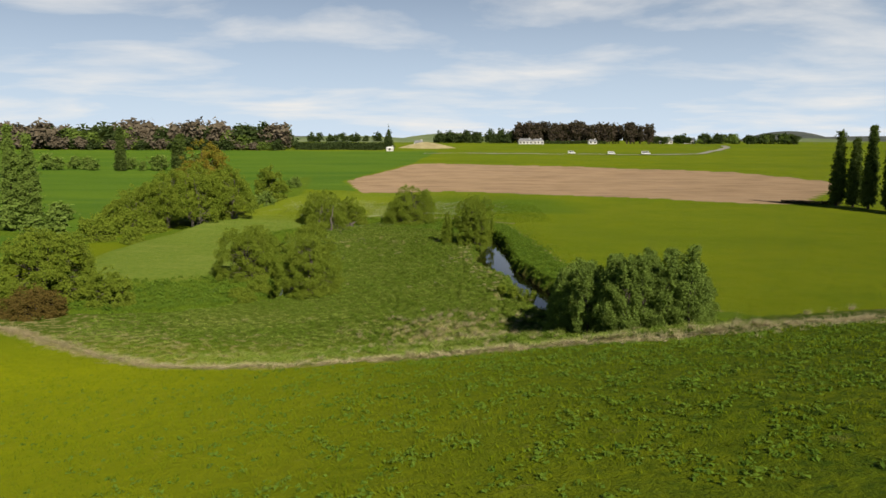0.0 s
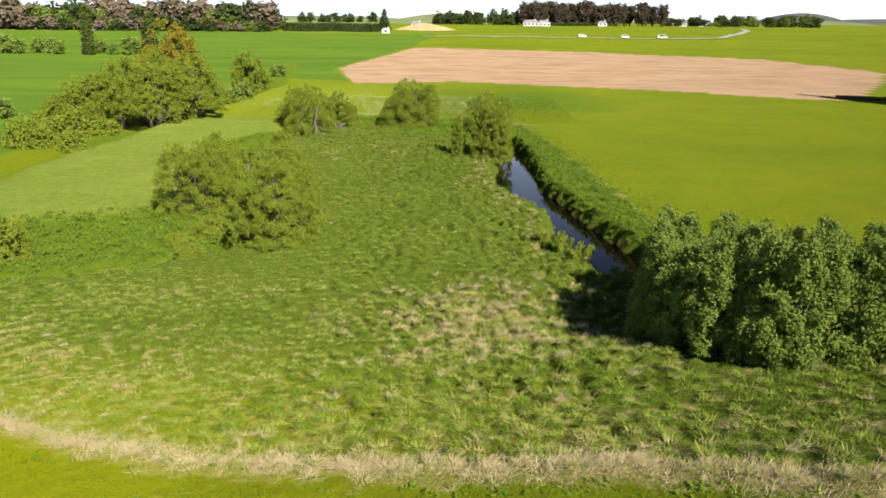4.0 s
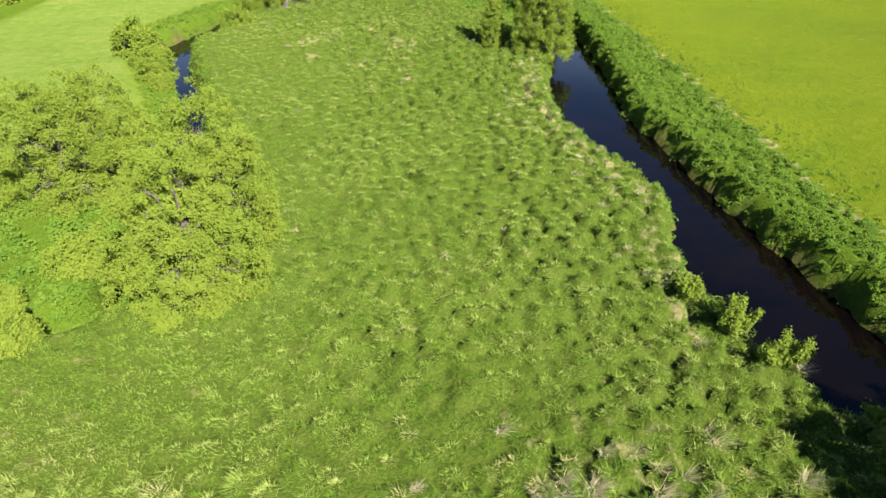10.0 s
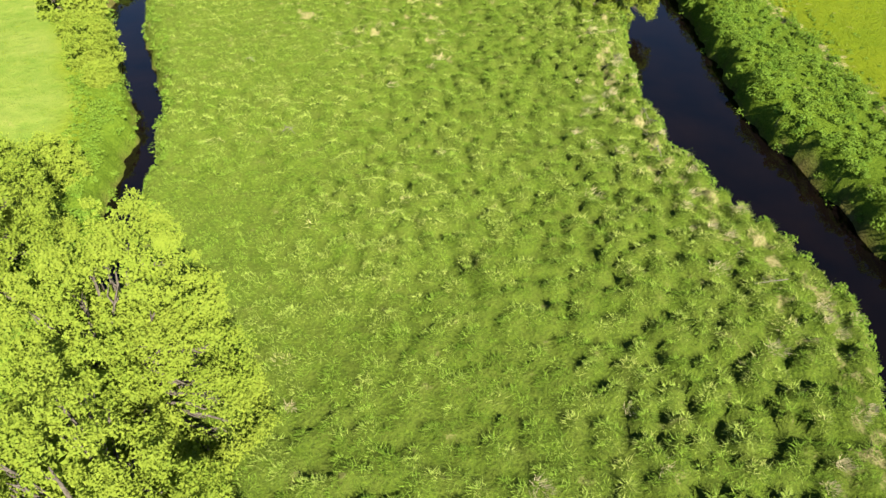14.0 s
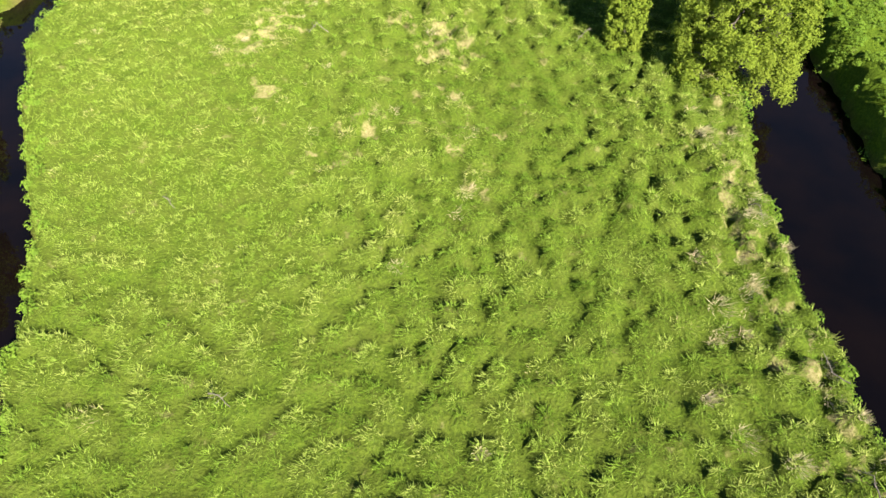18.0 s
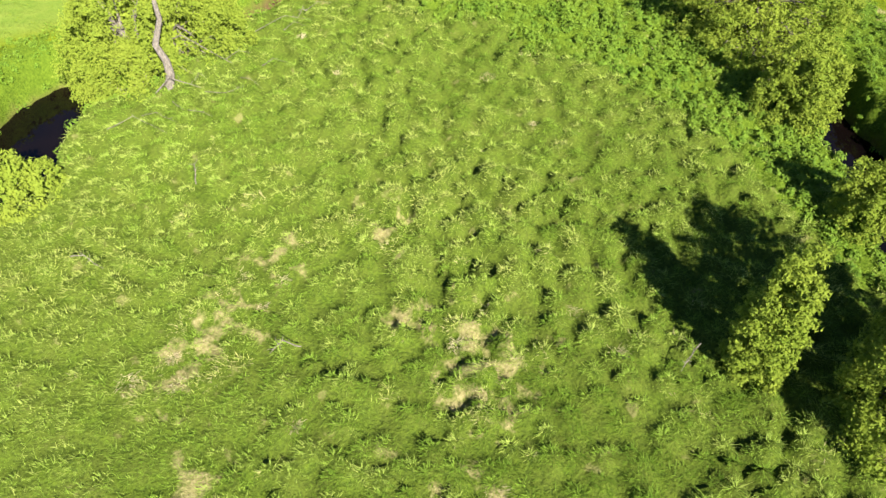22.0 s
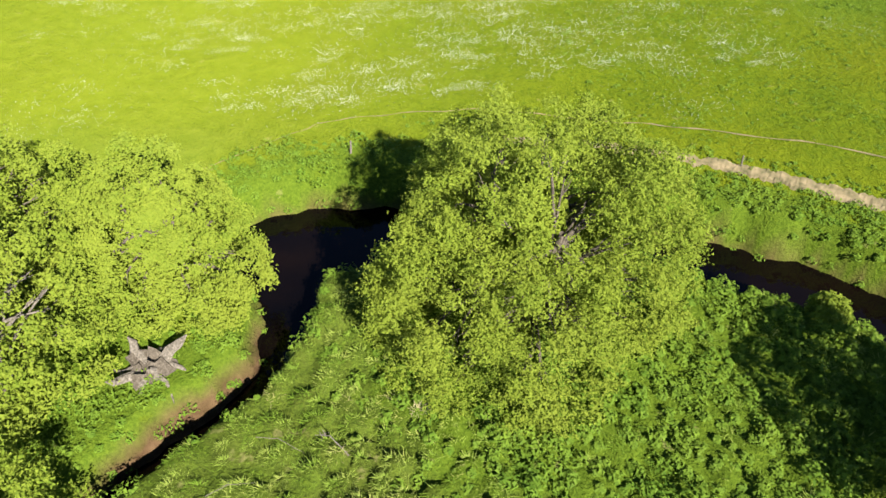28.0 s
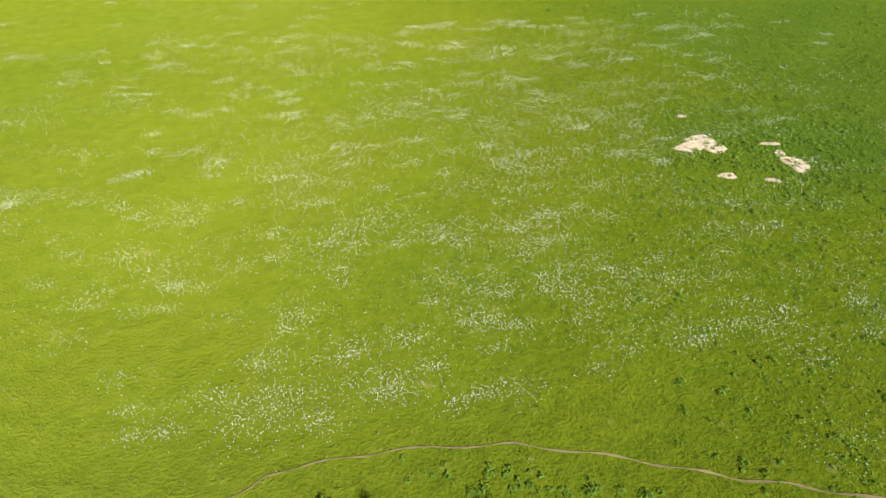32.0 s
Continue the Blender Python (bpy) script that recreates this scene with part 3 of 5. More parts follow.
def crown_mesh(name, mat, lobes, count, size, rg, up=0.45, shell=0.35, core=None, tall=0.85, floor=0.12):
    """lobes: rows of x, y, z, radius. Leaves lie in the outer shell of each lobe, and face out and up."""
    lobes = np.asarray(lobes, float)
    share = lobes[:, 3] ** 2
    # short leafy sprays that spring outward and upward from each lobe
    sprays = max(1, count // 9)
    lob = rg.choice(len(lobes), sprays, p=share / share.sum())
    mid = lobes[:, :3].mean(0) * [1, 1, 0.7]
    away = unit(lobes[lob, :3] - mid)
    dr = unit(rg.normal(size=(sprays, 3)) + 0.75 * away + [0, 0, 0.25])
    bend = unit(dr + [0, 0, 0.45] + 0.35 * rg.normal(size=dr.shape))
    reach = lobes[lob, 3] * (1.1 + 0.75 * shell * rg.normal(size=sprays))
    who = np.repeat(np.arange(sprays), 9)
    k = rg.random(len(who))
    c = lobes[lob, :3][who] + dr[who] * (lobes[lob, 3] * 0.5)[who][:, None] * [1, 1, tall] + bend[who] * (reach[who] * 0.62 * k)[:, None] * [1, 1, tall]
    c = c + rg.normal(size=c.shape) * size * (1.1 - 0.5 * k)[:, None]
    d = unit(dr[who] + bend[who] * 0.5)
    keep = c[:, 2] > floor
    c, d = c[keep], d[keep]
    nrm = unit(d + [0, 0, up * 0.6] + 0.9 * rg.normal(size=c.shape))
    v, f = leaves(c, nrm, size, rg)
    if core:
        q = np.asarray(core, float)
        m = int(count * 0.07)
        w = rg.integers(0, len(q), m)
        e = unit(rg.normal(size=(m, 3)))
        p = q[w, :3] + e * (q[w, 3] * rg.random(m) ** 0.4)[:, None]
        v2, f2 = leaves(p, unit(rg.normal(size=e.shape)), size * 2.0, rg)
        v, f = np.concatenate([v, v2]), np.concatenate([f, f2 + len(v)])
    return mesh_np(name, v, f, [mat])


def limb_mesh(name, mat, lobes, height, rg, stems=1, base=0.22, spread=0.3, clear=0.25):
    """Trunk or stems that fork into limbs, which end in the lobes."""
    g = Geo()
    lobes = np.asarray(lobes, float)
    tops = []
    for i in range(stems):
        a = rg.uniform(0, 6.28)
        off = spread * (stems > 1)
        p0 = np.array([math.cos(a) * off, math.sin(a) * off, -0.25])
        lean = np.array([math.cos(a), math.sin(a), 0]) * height * 0.10 * (stems > 1) + rg.normal(size=3) * [0.15, 0.15, 0]
        h = height * rg.uniform(0.46, 0.58)
        t = np.linspace(0, 1, 6)[:, None]
        pts = p0 + t * [0, 0, h + 0.25] + lean * t ** 1.5 + np.sin(t * 5 + a) * [0.08, 0.06, 0]
        g.tube(pts, base * (1 - 0.62 * t[:, 0]) * (1 + 0.5 * np.exp(-t[:, 0] * 9)), 8)
        tops.append((pts, base))
    for x, y, z, r in lobes[lobes[:, 3] > 0.31][::2]:
        pts, b = tops[int(np.argmin([np.hypot(*(p[-1, :2] - [x, y])) for p, _ in tops]))]
        k = int(np.clip(round(rg.uniform(clear, 0.9) * 5), 1, 5))
        if pts[k, 2] > z + 0.3:
            k = 1
        s, e = pts[k], np.array([x * 0.74, y * 0.74, z * 0.9 - 0.4 * r])
        t = np.linspace(0, 1, 5)[:, None]
        mid = s + (e - s) * t + np.array([0, 0, 1]) * (0.18 * np.sin(t * np.pi)) * np.linalg.norm(e - s) * 0.5
        g.tube(mid, b * 0.36 * (1 - 0.8 * t[:, 0]), 5)
        for _ in range(2):
            q = mid[3]
            e2 = e + unit(rg.normal(size=3)) * r * 0.45
            g.tube(np.stack([q, (q + e2) / 2 + rg.normal(size=3) * 0.06, e2]), b * np.array([0.14, 0.09, 0.03]), 4)
    return g.mesh(name, mat)


def round_lobes(rg, rx, height, n, low=0.15):
    """Boughs on a broad uneven crown, each with a handful of leafy lobes and gaps between."""
    res = []
    for i in range(n):
        u = (i + 0.5) / n
        a = i * 2.39996 + rg.uniform(-0.5, 0.5)
        wide = math.sqrt(max(0.02, 1 - ((u - 0.30) / 0.72) ** 2))
        R = rx * rg.uniform(0.30, 0.44) * (1.0 - 0.25 * u)
        q = max(0, rx * wide * rg.uniform(0.86, 1.12) - R * 0.9) * (1 if i % 3 else 0.42)
        c = np.array([q * math.cos(a), q * math.sin(a), R * 0.8 + (height - 1.7 * R) * (low + (1 - low) * u) * rg.uniform(0.84, 1.06)])
        for k in range(7):
            d = unit(rg.normal(size=3) + [0.5 * math.cos(a), 0.5 * math.sin(a), 0.45])
            p = c + d * R * rg.uniform(0.45, 1.12)
            res.append((p[0], p[1], max(0.4, p[2]), max(R * rg.uniform(0.30, 0.54), 0.36)))
    for i in rg.integers(0, len(res), len(res) // 3):
        x, y, z, r = res[i]
        d = unit(np.array([x / rx, y / rx, 0.9]) + 0.4 * rg.normal(size=3)) * (r * 0.9 + rg.uniform(0.05, 0.35))
        if z + d[2] < height * 1.04:
            res.append((x + d[0], y + d[1], max(0.4, z + d[2]), rg.uniform(0.16, 0.3)))
    return res


def dome_lobes(rg, rx, height, n, low=0.0):
    """A crown of several leafy towers that grow into one another and reach down to the ground."""
    towers = [(0.0, 0.0, rx * 0.66, height)]
    k = int(rg.integers(5, 8))
    for i in range(k):
        a = 6.283 * (i + rg.uniform(-0.3, 0.3)) / k
        r = rx * rg.uniform(0.36, 0.50)
        q = rx * rg.uniform(0.92, 1.06) - r
        towers.append((q * math.cos(a), q * math.sin(a), r, height * rg.uniform(0.5, 0.96)))
    res = []
    for x, y, r, h in towers:
        m = int(n * (r * h) / sum(t[2] * t[3] for t in towers)) + 4
        for i in range(m):
            u = (i + rg.random()) / m
            a = i * 2.39996 + rg.uniform(-0.5, 0.5)
            w = r * math.sqrt(max(0.03, 1 - ((u - 0.36) / 0.68) ** 2 if u > 0.36 else 1 - 0.9 * (0.36 - u) ** 2)) * rg.uniform(0.78, 1.08)
            z = h * (low + (1 - low) * u) * rg.uniform(0.94, 1.02)
            R = rx * rg.uniform(0.085, 0.17) * (1.1 - 0.35 * u)
            px, py = x + max(0, w - 0.5 * R) * math.cos(a), y + max(0, w - 0.5 * R) * math.sin(a)
            deep = any(math.hypot(px - tx, py - ty) < 0.62 * tr and z < 0.8 * th for tx, ty, tr, th in towers if tr != r)
            if not deep and z - 0.6 * R < height:
                res.append((px, py, max(-0.2, z - 0.7 * R), max(0.22, R)))
        for i in range(9 if low < 0.13 else 0):
            a = i * 0.698 + rg.uniform(-0.3, 0.3)
            px, py = x + 0.86 * r * math.cos(a), y + 0.86 * r * math.sin(a)
            if math.hypot(px, py) > 0.6 * rx:
                res.append((px, py, rg.uniform(0.0, 0.14) * h, rx * rg.uniform(0.10, 0.16)))
        for i in range(m // 3):
            u, a = rg.random(), rg.uniform(0, 6.283)
            w = 0.68 * r * math.sqrt(max(0.03, 1 - ((u - 0.36) / 0.68) ** 2 if u > 0.36 else 1))
            res.append((x + w * math.cos(a), y + w * math.sin(a), max(0.4, 0.86 * h * (low + (1 - low) * u)), 0.17 * rx))
    return res


def tree(name, x, y, height, radius, label, category="tree", leaf=None, bark=None, lobes=14, count=22000, size=0.072, stems=1,
         low=0.18, base=0.24, seed=0, group="", squash=1.0, turn=0.0):
    rg = np.random.default_rng(seed + 100)
    L = dome_lobes(rg, radius, height, lobes * 11, low)
    L = [(a, b * squash, c, r) for a, b, c, r in L]
    z = float(land(x, y))
    ob = empty(name, (x, y, z), label, category, group, turn)
    part("trunk", limb_mesh("trunk", bark or BARK, L, height, rg, stems, base, radius * 0.12), ob)
    core = [(0, 0, height * u, radius * 0.42 * (1.1 - 0.9 * u)) for u in (0.25, 0.36, 0.47, 0.56)]
    part("crown", crown_mesh("crown", leaf or WILLOW, L, count, size, rg, shell=0.3, core=core, floor=-0.6), ob)
    return ob


def column(name, x, y, height, radius, label, count=5000, leaf=None, seed=0, group="", size=0.55):
    """A Lombardy poplar: upright lobes about a straight trunk."""
    rg = np.random.default_rng(seed + 300)
    L = []
    for i in range(44):
        u = (i + 0.5) / 44
        a = i * 2.4
        q = radius * (0.55 + 0.45 * math.sin(math.pi * u ** 0.7)) * (1 - u ** 1.8 * 0.85) * 0.62
        L.append((q * math.cos(a), q * math.sin(a), height * (0.07 + 0.9 * u), radius * 0.42 * (1.05 - 0.5 * u)))
    ob = empty(name, (x, y, float(land(x, y))), label, "tree", group, 30 * seed)
    g = Geo()
    t = np.linspace(0, 1, 6)
    g.tube(np.stack([0 * t, 0 * t, -0.3 + t * height * 0.9], -1), 0.35 * (1 - 0.85 * t), 7)
    part("trunk", g.mesh("trunk", BARK), ob)
    part("crown", crown_mesh("crown", leaf or POPLAR, L, count, size, rg, 0.2), ob)
    return ob


# willows and alders along the meander
tree("willow", -14.3, 78.6, 6.7, 3.5, "broad willow in fresh leaf on the west ditch bank", lobes=19, count=86000, size=0.062, stems=3, seed=1, low=0.02)
tree("willow", -14.7, 83.3, 7.5, 3.5, "round willow grown together with its neighbour on the ditch", lobes=19, count=84000, size=0.062, stems=3, seed=14, low=0.03)
tree("willow", -23.6, 88.9, 6.9, 4.1, "spreading willow with low boughs beside the west creek", lobes=20, count=105000, size=0.062, stems=3, seed=2, low=0.04)
tree("willow", -7.5, 146.4, 7.9, 5.1, "large round willow in bright leaf on the north bank", squash=1.05, lobes=22, count=190000, size=0.057, stems=3, seed=3, low=0.12)
tree("alder", 4.9, 116.9, 8.0, 2.8, "upright alder leaning over the creek water", leaf=WILLOW, lobes=32, count=84000, size=0.064, seed=4, low=0.08)
tree("alder", 0.5, 119.0, 5.4, 0.95, "narrow young alder at the meadow edge", leaf=WILLOW, lobes=18, count=20000, seed=5, low=0.08, base=0.1)
tree("alder", 5.2, 137.8, 8.3, 4.1, "leafy alder on the inner creek bank", leaf=WILLOW, lobes=26, count=80000, seed=6, low=0.1)
tree("alder", 6.0, 125.2, 2.7, 1.25, "young alder at the creek edge", leaf=WILLOW, lobes=9, count=12000, seed=12, low=0.1, base=0.12)
tree("alder_bush", 5.4, 131.8, 3.6, 1.8, "low alder bush at the water", "bush", WILLOW, lobes=13, count=22000, seed=7, low=0.1, base=0.1)
tree("willow", -22.4, 135.6, 8.4, 4.4, "old willow with pale leaning limbs over the creek", bark=PALEBARK, lobes=22, count=92000, stems=4, seed=8, low=0.1)
tree("willow", -23.5, 142.5, 7.5, 4.2, "old willow with pale limbs on the far bank", bark=PALEBARK, lobes=17, count=48000, size=0.08, stems=4, seed=9, low=0.25)
tree("willow", -19.5, 147.9, 5.9, 3.4, "willow in yellow-green leaf beside the pool", lobes=16, count=66000, stems=3, seed=10, low=0.1)
tree("willow", -26.5, 149.4, 5.4, 4.2, "willow at the edge of the north pasture", lobes=16, count=36000, size=0.085, stems=3, seed=11, low=0.1)


def thicket():
    """Upright young poplars that crowd the bank by the terrace."""
    protos = []
    for i in range(4):
        rg = np.random.default_rng(40 + i)
        h, r = 6.0, 1.5
        L = []
        for k in range(26):
            u = (k + 0.5) / 26
            a = k * 2.4
            q = r * (0.75 if k % 2 else 0.4) * (1.0 - 0.75 * max(0, u - 0.45) / 0.55)
            L.append((q * math.cos(a), q * math.sin(a), h * (0.06 + 0.86 * u), 0.50 * rg.uniform(0.8, 1.25) * (1.05 - 0.45 * u)))
        ob = empty("young_poplar", (0, 0, 0), "upright young poplar in a dense bank thicket", "tree", "poplar thicket")
        part("trunk", limb_mesh("trunk", BARK, L, h, rg, 1, 0.09), ob)
        part("crown", crown_mesh("crown", ALDER, L, 9500, 0.10, rg, 0.3, tall=1.5), ob)
        protos.append(ob)
    rg = np.random.default_rng(5)
    spots = []
    ring = [(10.6, 53.2), (13.5, 49.2), (17.5, 48.2), (21.5, 49.8), (23.0, 54), (23.5, 62), (21, 67.5), (16.0, 68), (13.2, 67.4), (11.6, 63.5), (10.2, 57)]
    for k in range(1500):
        x, y = rg.uniform(9, 28), rg.uniform(47, 68)
        if x < 1.0 + 0.365 * y - rg.exponential(1.3) and bool(inside(np.array(x), np.array(y), ring)) and all(math.hypot(x - a, y - b) > (1.05 if x < 13.5 else 1.35) for a, b in spots):
            spots.append((x, y))
    for k, (x, y) in enumerate(spots):
        s = rg.uniform(0.78, 1.04) * (1 - 0.55 * max(0, (x - 16.5) / 8))
        m = pose(x, y, max(float(land(x, y)), WATER_Z + 0.3), rg.uniform(-4, 4), rg.uniform(-4, 4), rg.uniform(0, 360))
        if k < 4:
            protos[k].matrix_basis = m @ Matrix.Scale(s, 4)
        else:
            c = copy_thing(protos[k % 4], m)
            c.scale = (s, s, s)


thicket()

# far and middle-distance trees
for k, (x, y, h) in enumerate([(-96.2, 160, 21), (-92.6, 161, 19)]):
    column("lombardy_poplar", x, y, h, 2.2, "tall narrow poplar standing over the west pasture", count=9000, size=0.34, leaf=ALDER, seed=k, group="west poplars")
for k, (x, y, h) in enumerate([(98.5, 187, 19), (101, 184, 17), (101.5, 178, 20), (103, 172, 21), (104, 166, 21), (106, 160, 20), (108, 154, 20)]):
    column("lombardy_poplar", x, y, h, 1.7, "tall dark poplar in a windbreak row", count=7000, size=0.4, seed=k + 5, group="east windbreak")
for k, (x, y, h, r) in enumerate([(-62, 146, 9, 6), (-57, 149, 12, 6.4), (-51, 148, 12, 6.4), (-45, 152, 10, 5.6), (-54, 156, 13, 6.5), (-66, 150, 8, 5.5), (-48, 158, 11, 6)]):
    tree("willow", x, y, h, r, "tall willow with pale trunks in the west grove", bark=PALEBARK, lobes=13, count=22000, size=0.17, stems=6, seed=20 + k, low=0.42 if x > -58 else 0.08, group="west grove")
for k, (x, y, h, r) in enumerate([(-68, 143, 3.6, 3.4), (-62, 140.5, 4.2, 3.6), (-57.5, 142, 2.4, 2.2), (-46.5, 152, 2.0, 2.0)]):
    tree("bush", x, y, h, r, "dense green bush at the foot of the grove", "bush", lobes=8, count=3200, size=0.3, stems=3, seed=80 + k, low=0.05, group="grove bushes")
tree("golden_willow", -64, 190, 18.5, 8.0, "yellow golden willow behind the grove", leaf=GOLD, lobes=11, count=14000, size=0.3, seed=30, low=0.2)
tree("willow", -50.5, 208, 10.5, 5.5, "round willow by the west stream", lobes=11, count=12000, size=0.26, seed=31, low=0.08)
tree("willow", -41.5, 75.0, 7.8, 4.9, "wide willow bush at the terrace foot", lobes=18, count=52000, size=0.13, stems=4, seed=32, low=0.08)
tree("willow", -33.5, 73.0, 4.0, 2.2, "low willow bush on the ditch", "bush", lobes=8, count=12000, size=0.12, stems=3, seed=33, low=0.08)
tree("rusty_shrub", -38.6, 68, 3.0, 2.9, "rust-coloured shrub at the terrace foot", "bush", RUSTY, lobes=11, count=14000, size=0.12, stems=4, seed=34, low=0.08)
tree("bush", -63, 130, 4.5, 3.2, "green bush on the west stream", "bush", lobes=8, count=5000, size=0.26, stems=3, seed=35, low=0.08)
tree("bush", -55, 127, 3.0, 2.0, "green bush on the west stream", "bush", lobes=7, count=3000, size=0.24, stems=3, seed=36, low=0.08)
tree("willow_bush", -26.3, 108.2, 2.6, 1.6, "low willow bush over the west creek bank", "bush", lobes=12, count=14000, stems=3, seed=38, low=0.05, base=0.08)
tree("bush", -30.3, 115.2, 3.0, 2.0, "rounded bush on the west creek bank", "bush", lobes=8, count=7000, size=0.15, stems=3, seed=37, low=0.08)

# ---------------------------------------------------------------- small bushes and dead wood by the creek
def shoots(x, y, h, r, seed):
    """A clump of upright leafy wands from one stool."""
    rg = np.random.default_rng(seed)
    ob = empty("willow_shoots", (x, y, max(float(land(x, y)), WATER_Z + 0.2)), "clump of upright young willow shoots at the water", "bush", "bank willow shoots")
    lobes, g = [], Geo()
    for i in range(15):
        a, q = rg.uniform(0, 6.283), r * math.sqrt(rg.random()) * 0.9
        top = np.array([q * math.cos(a), q * math.sin(a), h * rg.uniform(0.65, 1.12) * (1 - 0.3 * q / r)])
        t = np.linspace(0, 1, 4)[:, None]
        g.tube(top * [0.3, 0.3, 0] + (top * [0.7, 0.7, 1]) * t, 0.018 * (1 - 0.8 * t[:, 0]), 4)
        lobes += [(*(top * [0.3, 0.3, 0] + top * [0.7, 0.7, 1] * u), 0.20 * r * (1.25 - 0.75 * u)) for u in (0.3, 0.5, 0.7, 0.85, 0.97)]
    part("stems", g.mesh("stems", BARK), ob)
    part("leaves", crown_mesh("leaves", WILLOW, lobes, 4200, 0.085, rg, tall=1.3), ob)


for k, (x, y, h, r) in enumerate([(9.1, 73.3, 1.8, 1.0), (8.0, 75.4, 1.4, 0.95), (6.9, 77.6, 1.1, 0.6), (11.7, 70.2, 1.4, 1.1)]):
    shoots(x, y, h, r, 60 + k)
for k, (x, y, h, r) in enumerate([(-28.4, 111.4, 1.5, 1.1), (-24.9, 105.6, 1.1, 0.8), (-31.4, 118.2, 1.8, 1.3), (-23.6, 96.5, 2.0, 1.5), (-20.2, 80.4, 1.5, 1.3), (-19.9, 74.6, 1.3, 0.9), (-21.6, 77.0, 1.0, 0.8), (-24.4, 125.4, 2.0, 1.6), (-11.2, 147.3, 1.9, 1.3), (2.8, 145.9, 1.0, 0.55)]):
    tree("bank_bush", x, y, h, r, "rounded green bush on the creek bank", "bush", lobes=8, count=6000, size=0.09, stems=3, seed=70 + k, low=0.1, base=0.05, group="creek bank bushes")


def stick(name, label, pts, r, mat=PALEBARK, twigs=3, seed=0):
    """A dead limb with a few side twigs, lying or leaning."""
    rg = np.random.default_rng(seed)
    pts = np.array(pts, float)
    t = np.linspace(0, 1, 7)
    k = np.linspace(0, 1, len(pts))
    p = np.column_stack([np.interp(t, k, pts[:, i]) for i in range(3)]) + rg.normal(size=(7, 3)) * r * 0.6
    o = p[0].copy()
    ob = empty(name, tuple(o), label, "branch")
    g = Geo()
    g.tube(p - o, r * (1 - 0.7 * t), 6)
    part("limb", g.mesh("limb", mat), ob)
    for i in range(twigs):
        q = p[rg.integers(2, 6)] - o
        d = unit(rg.normal(size=3) + [0, 0, 0.6]) * rg.uniform(0.5, 1.1) * 12 * r
        g = Geo()
        g.tube(np.stack([q, q + d * 0.5 + rg.normal(size=3) * r, q + d]), [r * 0.4, r * 0.28, r * 0.1], 5)
        part("twig", g.mesh("twig", mat), ob)
    return ob


def at(x, y, up=0.0):
    return (x, y, float(land(x, y)) + up)


stick("fallen_limb", "pale dead limb leaning over the creek bank", [at(-21.4, 131.5, 0.1), at(-20.6, 132.0, 0.9), at(-19.2, 131.6, 0.3)], 0.035, twigs=5, seed=1)
stick("fallen_limb", "long pale dead limb fallen from the willow", [at(-22.4, 135.8, 2.6), at(-20.8, 134.9, 1.2), at(-18.6, 134.2, 0.15)], 0.035, twigs=7, seed=2)
stick("fallen_limb", "bleached branch lying in the meadow grass", [at(-18.2, 136.8, 0.3), at(-16.9, 138.0, 0.5), at(-15.6, 137.8, 0.3)], 0.015, twigs=4, seed=3)
stick("fallen_limb", "bleached branch lying on the bank", [at(-22.3, 129.0, 0.2), at(-21.2, 129.2, 0.45), at(-19.9, 128.9, 0.25)], 0.015, twigs=4, seed=4)
stick("fallen_limb", "thick pale dead trunk leaning out of the willow", [at(-20.9, 132.4, -0.1), (-20.8, 132.6, 1.9), (-20.4, 132.6, 4.6)], 0.21, twigs=0, seed=9)
for k, (x, y) in enumerate([(-19.9, 132.8), (-21.2, 133.1), (-19.0, 131.4), (-21.2, 129.8), (-18.9, 134.4), (-17.3, 134.2), (-16.9, 137.4), (-18.0, 133.2), (-19.6, 130.6), (-20.4, 131.2), (-16.2, 139.2), (-15.2, 141.0)]):
    rg2 = np.random.default_rng(240 + k)
    a = rg2.uniform(-0.4, 1.0)
    L = rg2.uniform(0.8, 1.7)
    stick("dead_branch", "thin bleached branch fallen on the ditch bank", [at(x, y, 0.25), at(x + L * 0.5 * math.cos(a), y - L * 0.5 * math.sin(a), 0.5), at(x + L * math.cos(a), y - L * math.sin(a), 0.35)], 0.013, PALEBARK, 6, 60 + k)


def fence_post(x, y, lean, turn):
    """A weathered round post with a bevelled top and a stub of wire."""
    ob = empty("fence_post", at(x, y), "weathered grey wooden fence post leaning beside the track", "fence post", "north bank fence", turn, 0.62)
    g = Geo()
    t = np.array([-0.3, 0.0, 0.4, 0.8, 0.95, 0.98])
    g.tube(np.column_stack([t * lean, 0 * t, t]), [0.075, 0.075, 0.07, 0.065, 0.06, 0.012], 8)
    part("post", g.mesh("post", PALEBARK), ob)
    g = Geo()
    s = np.linspace(0, 1, 7)
    g.tube(np.column_stack([0.8 * lean + 0.07 + 0.5 * s, 0.05 * np.sin(9 * s), 0.8 - 0.7 * s ** 2]), np.full(7, 0.006), 4)
    part("wire", g.mesh("wire", BARK), ob, "loose rusty wire stub")


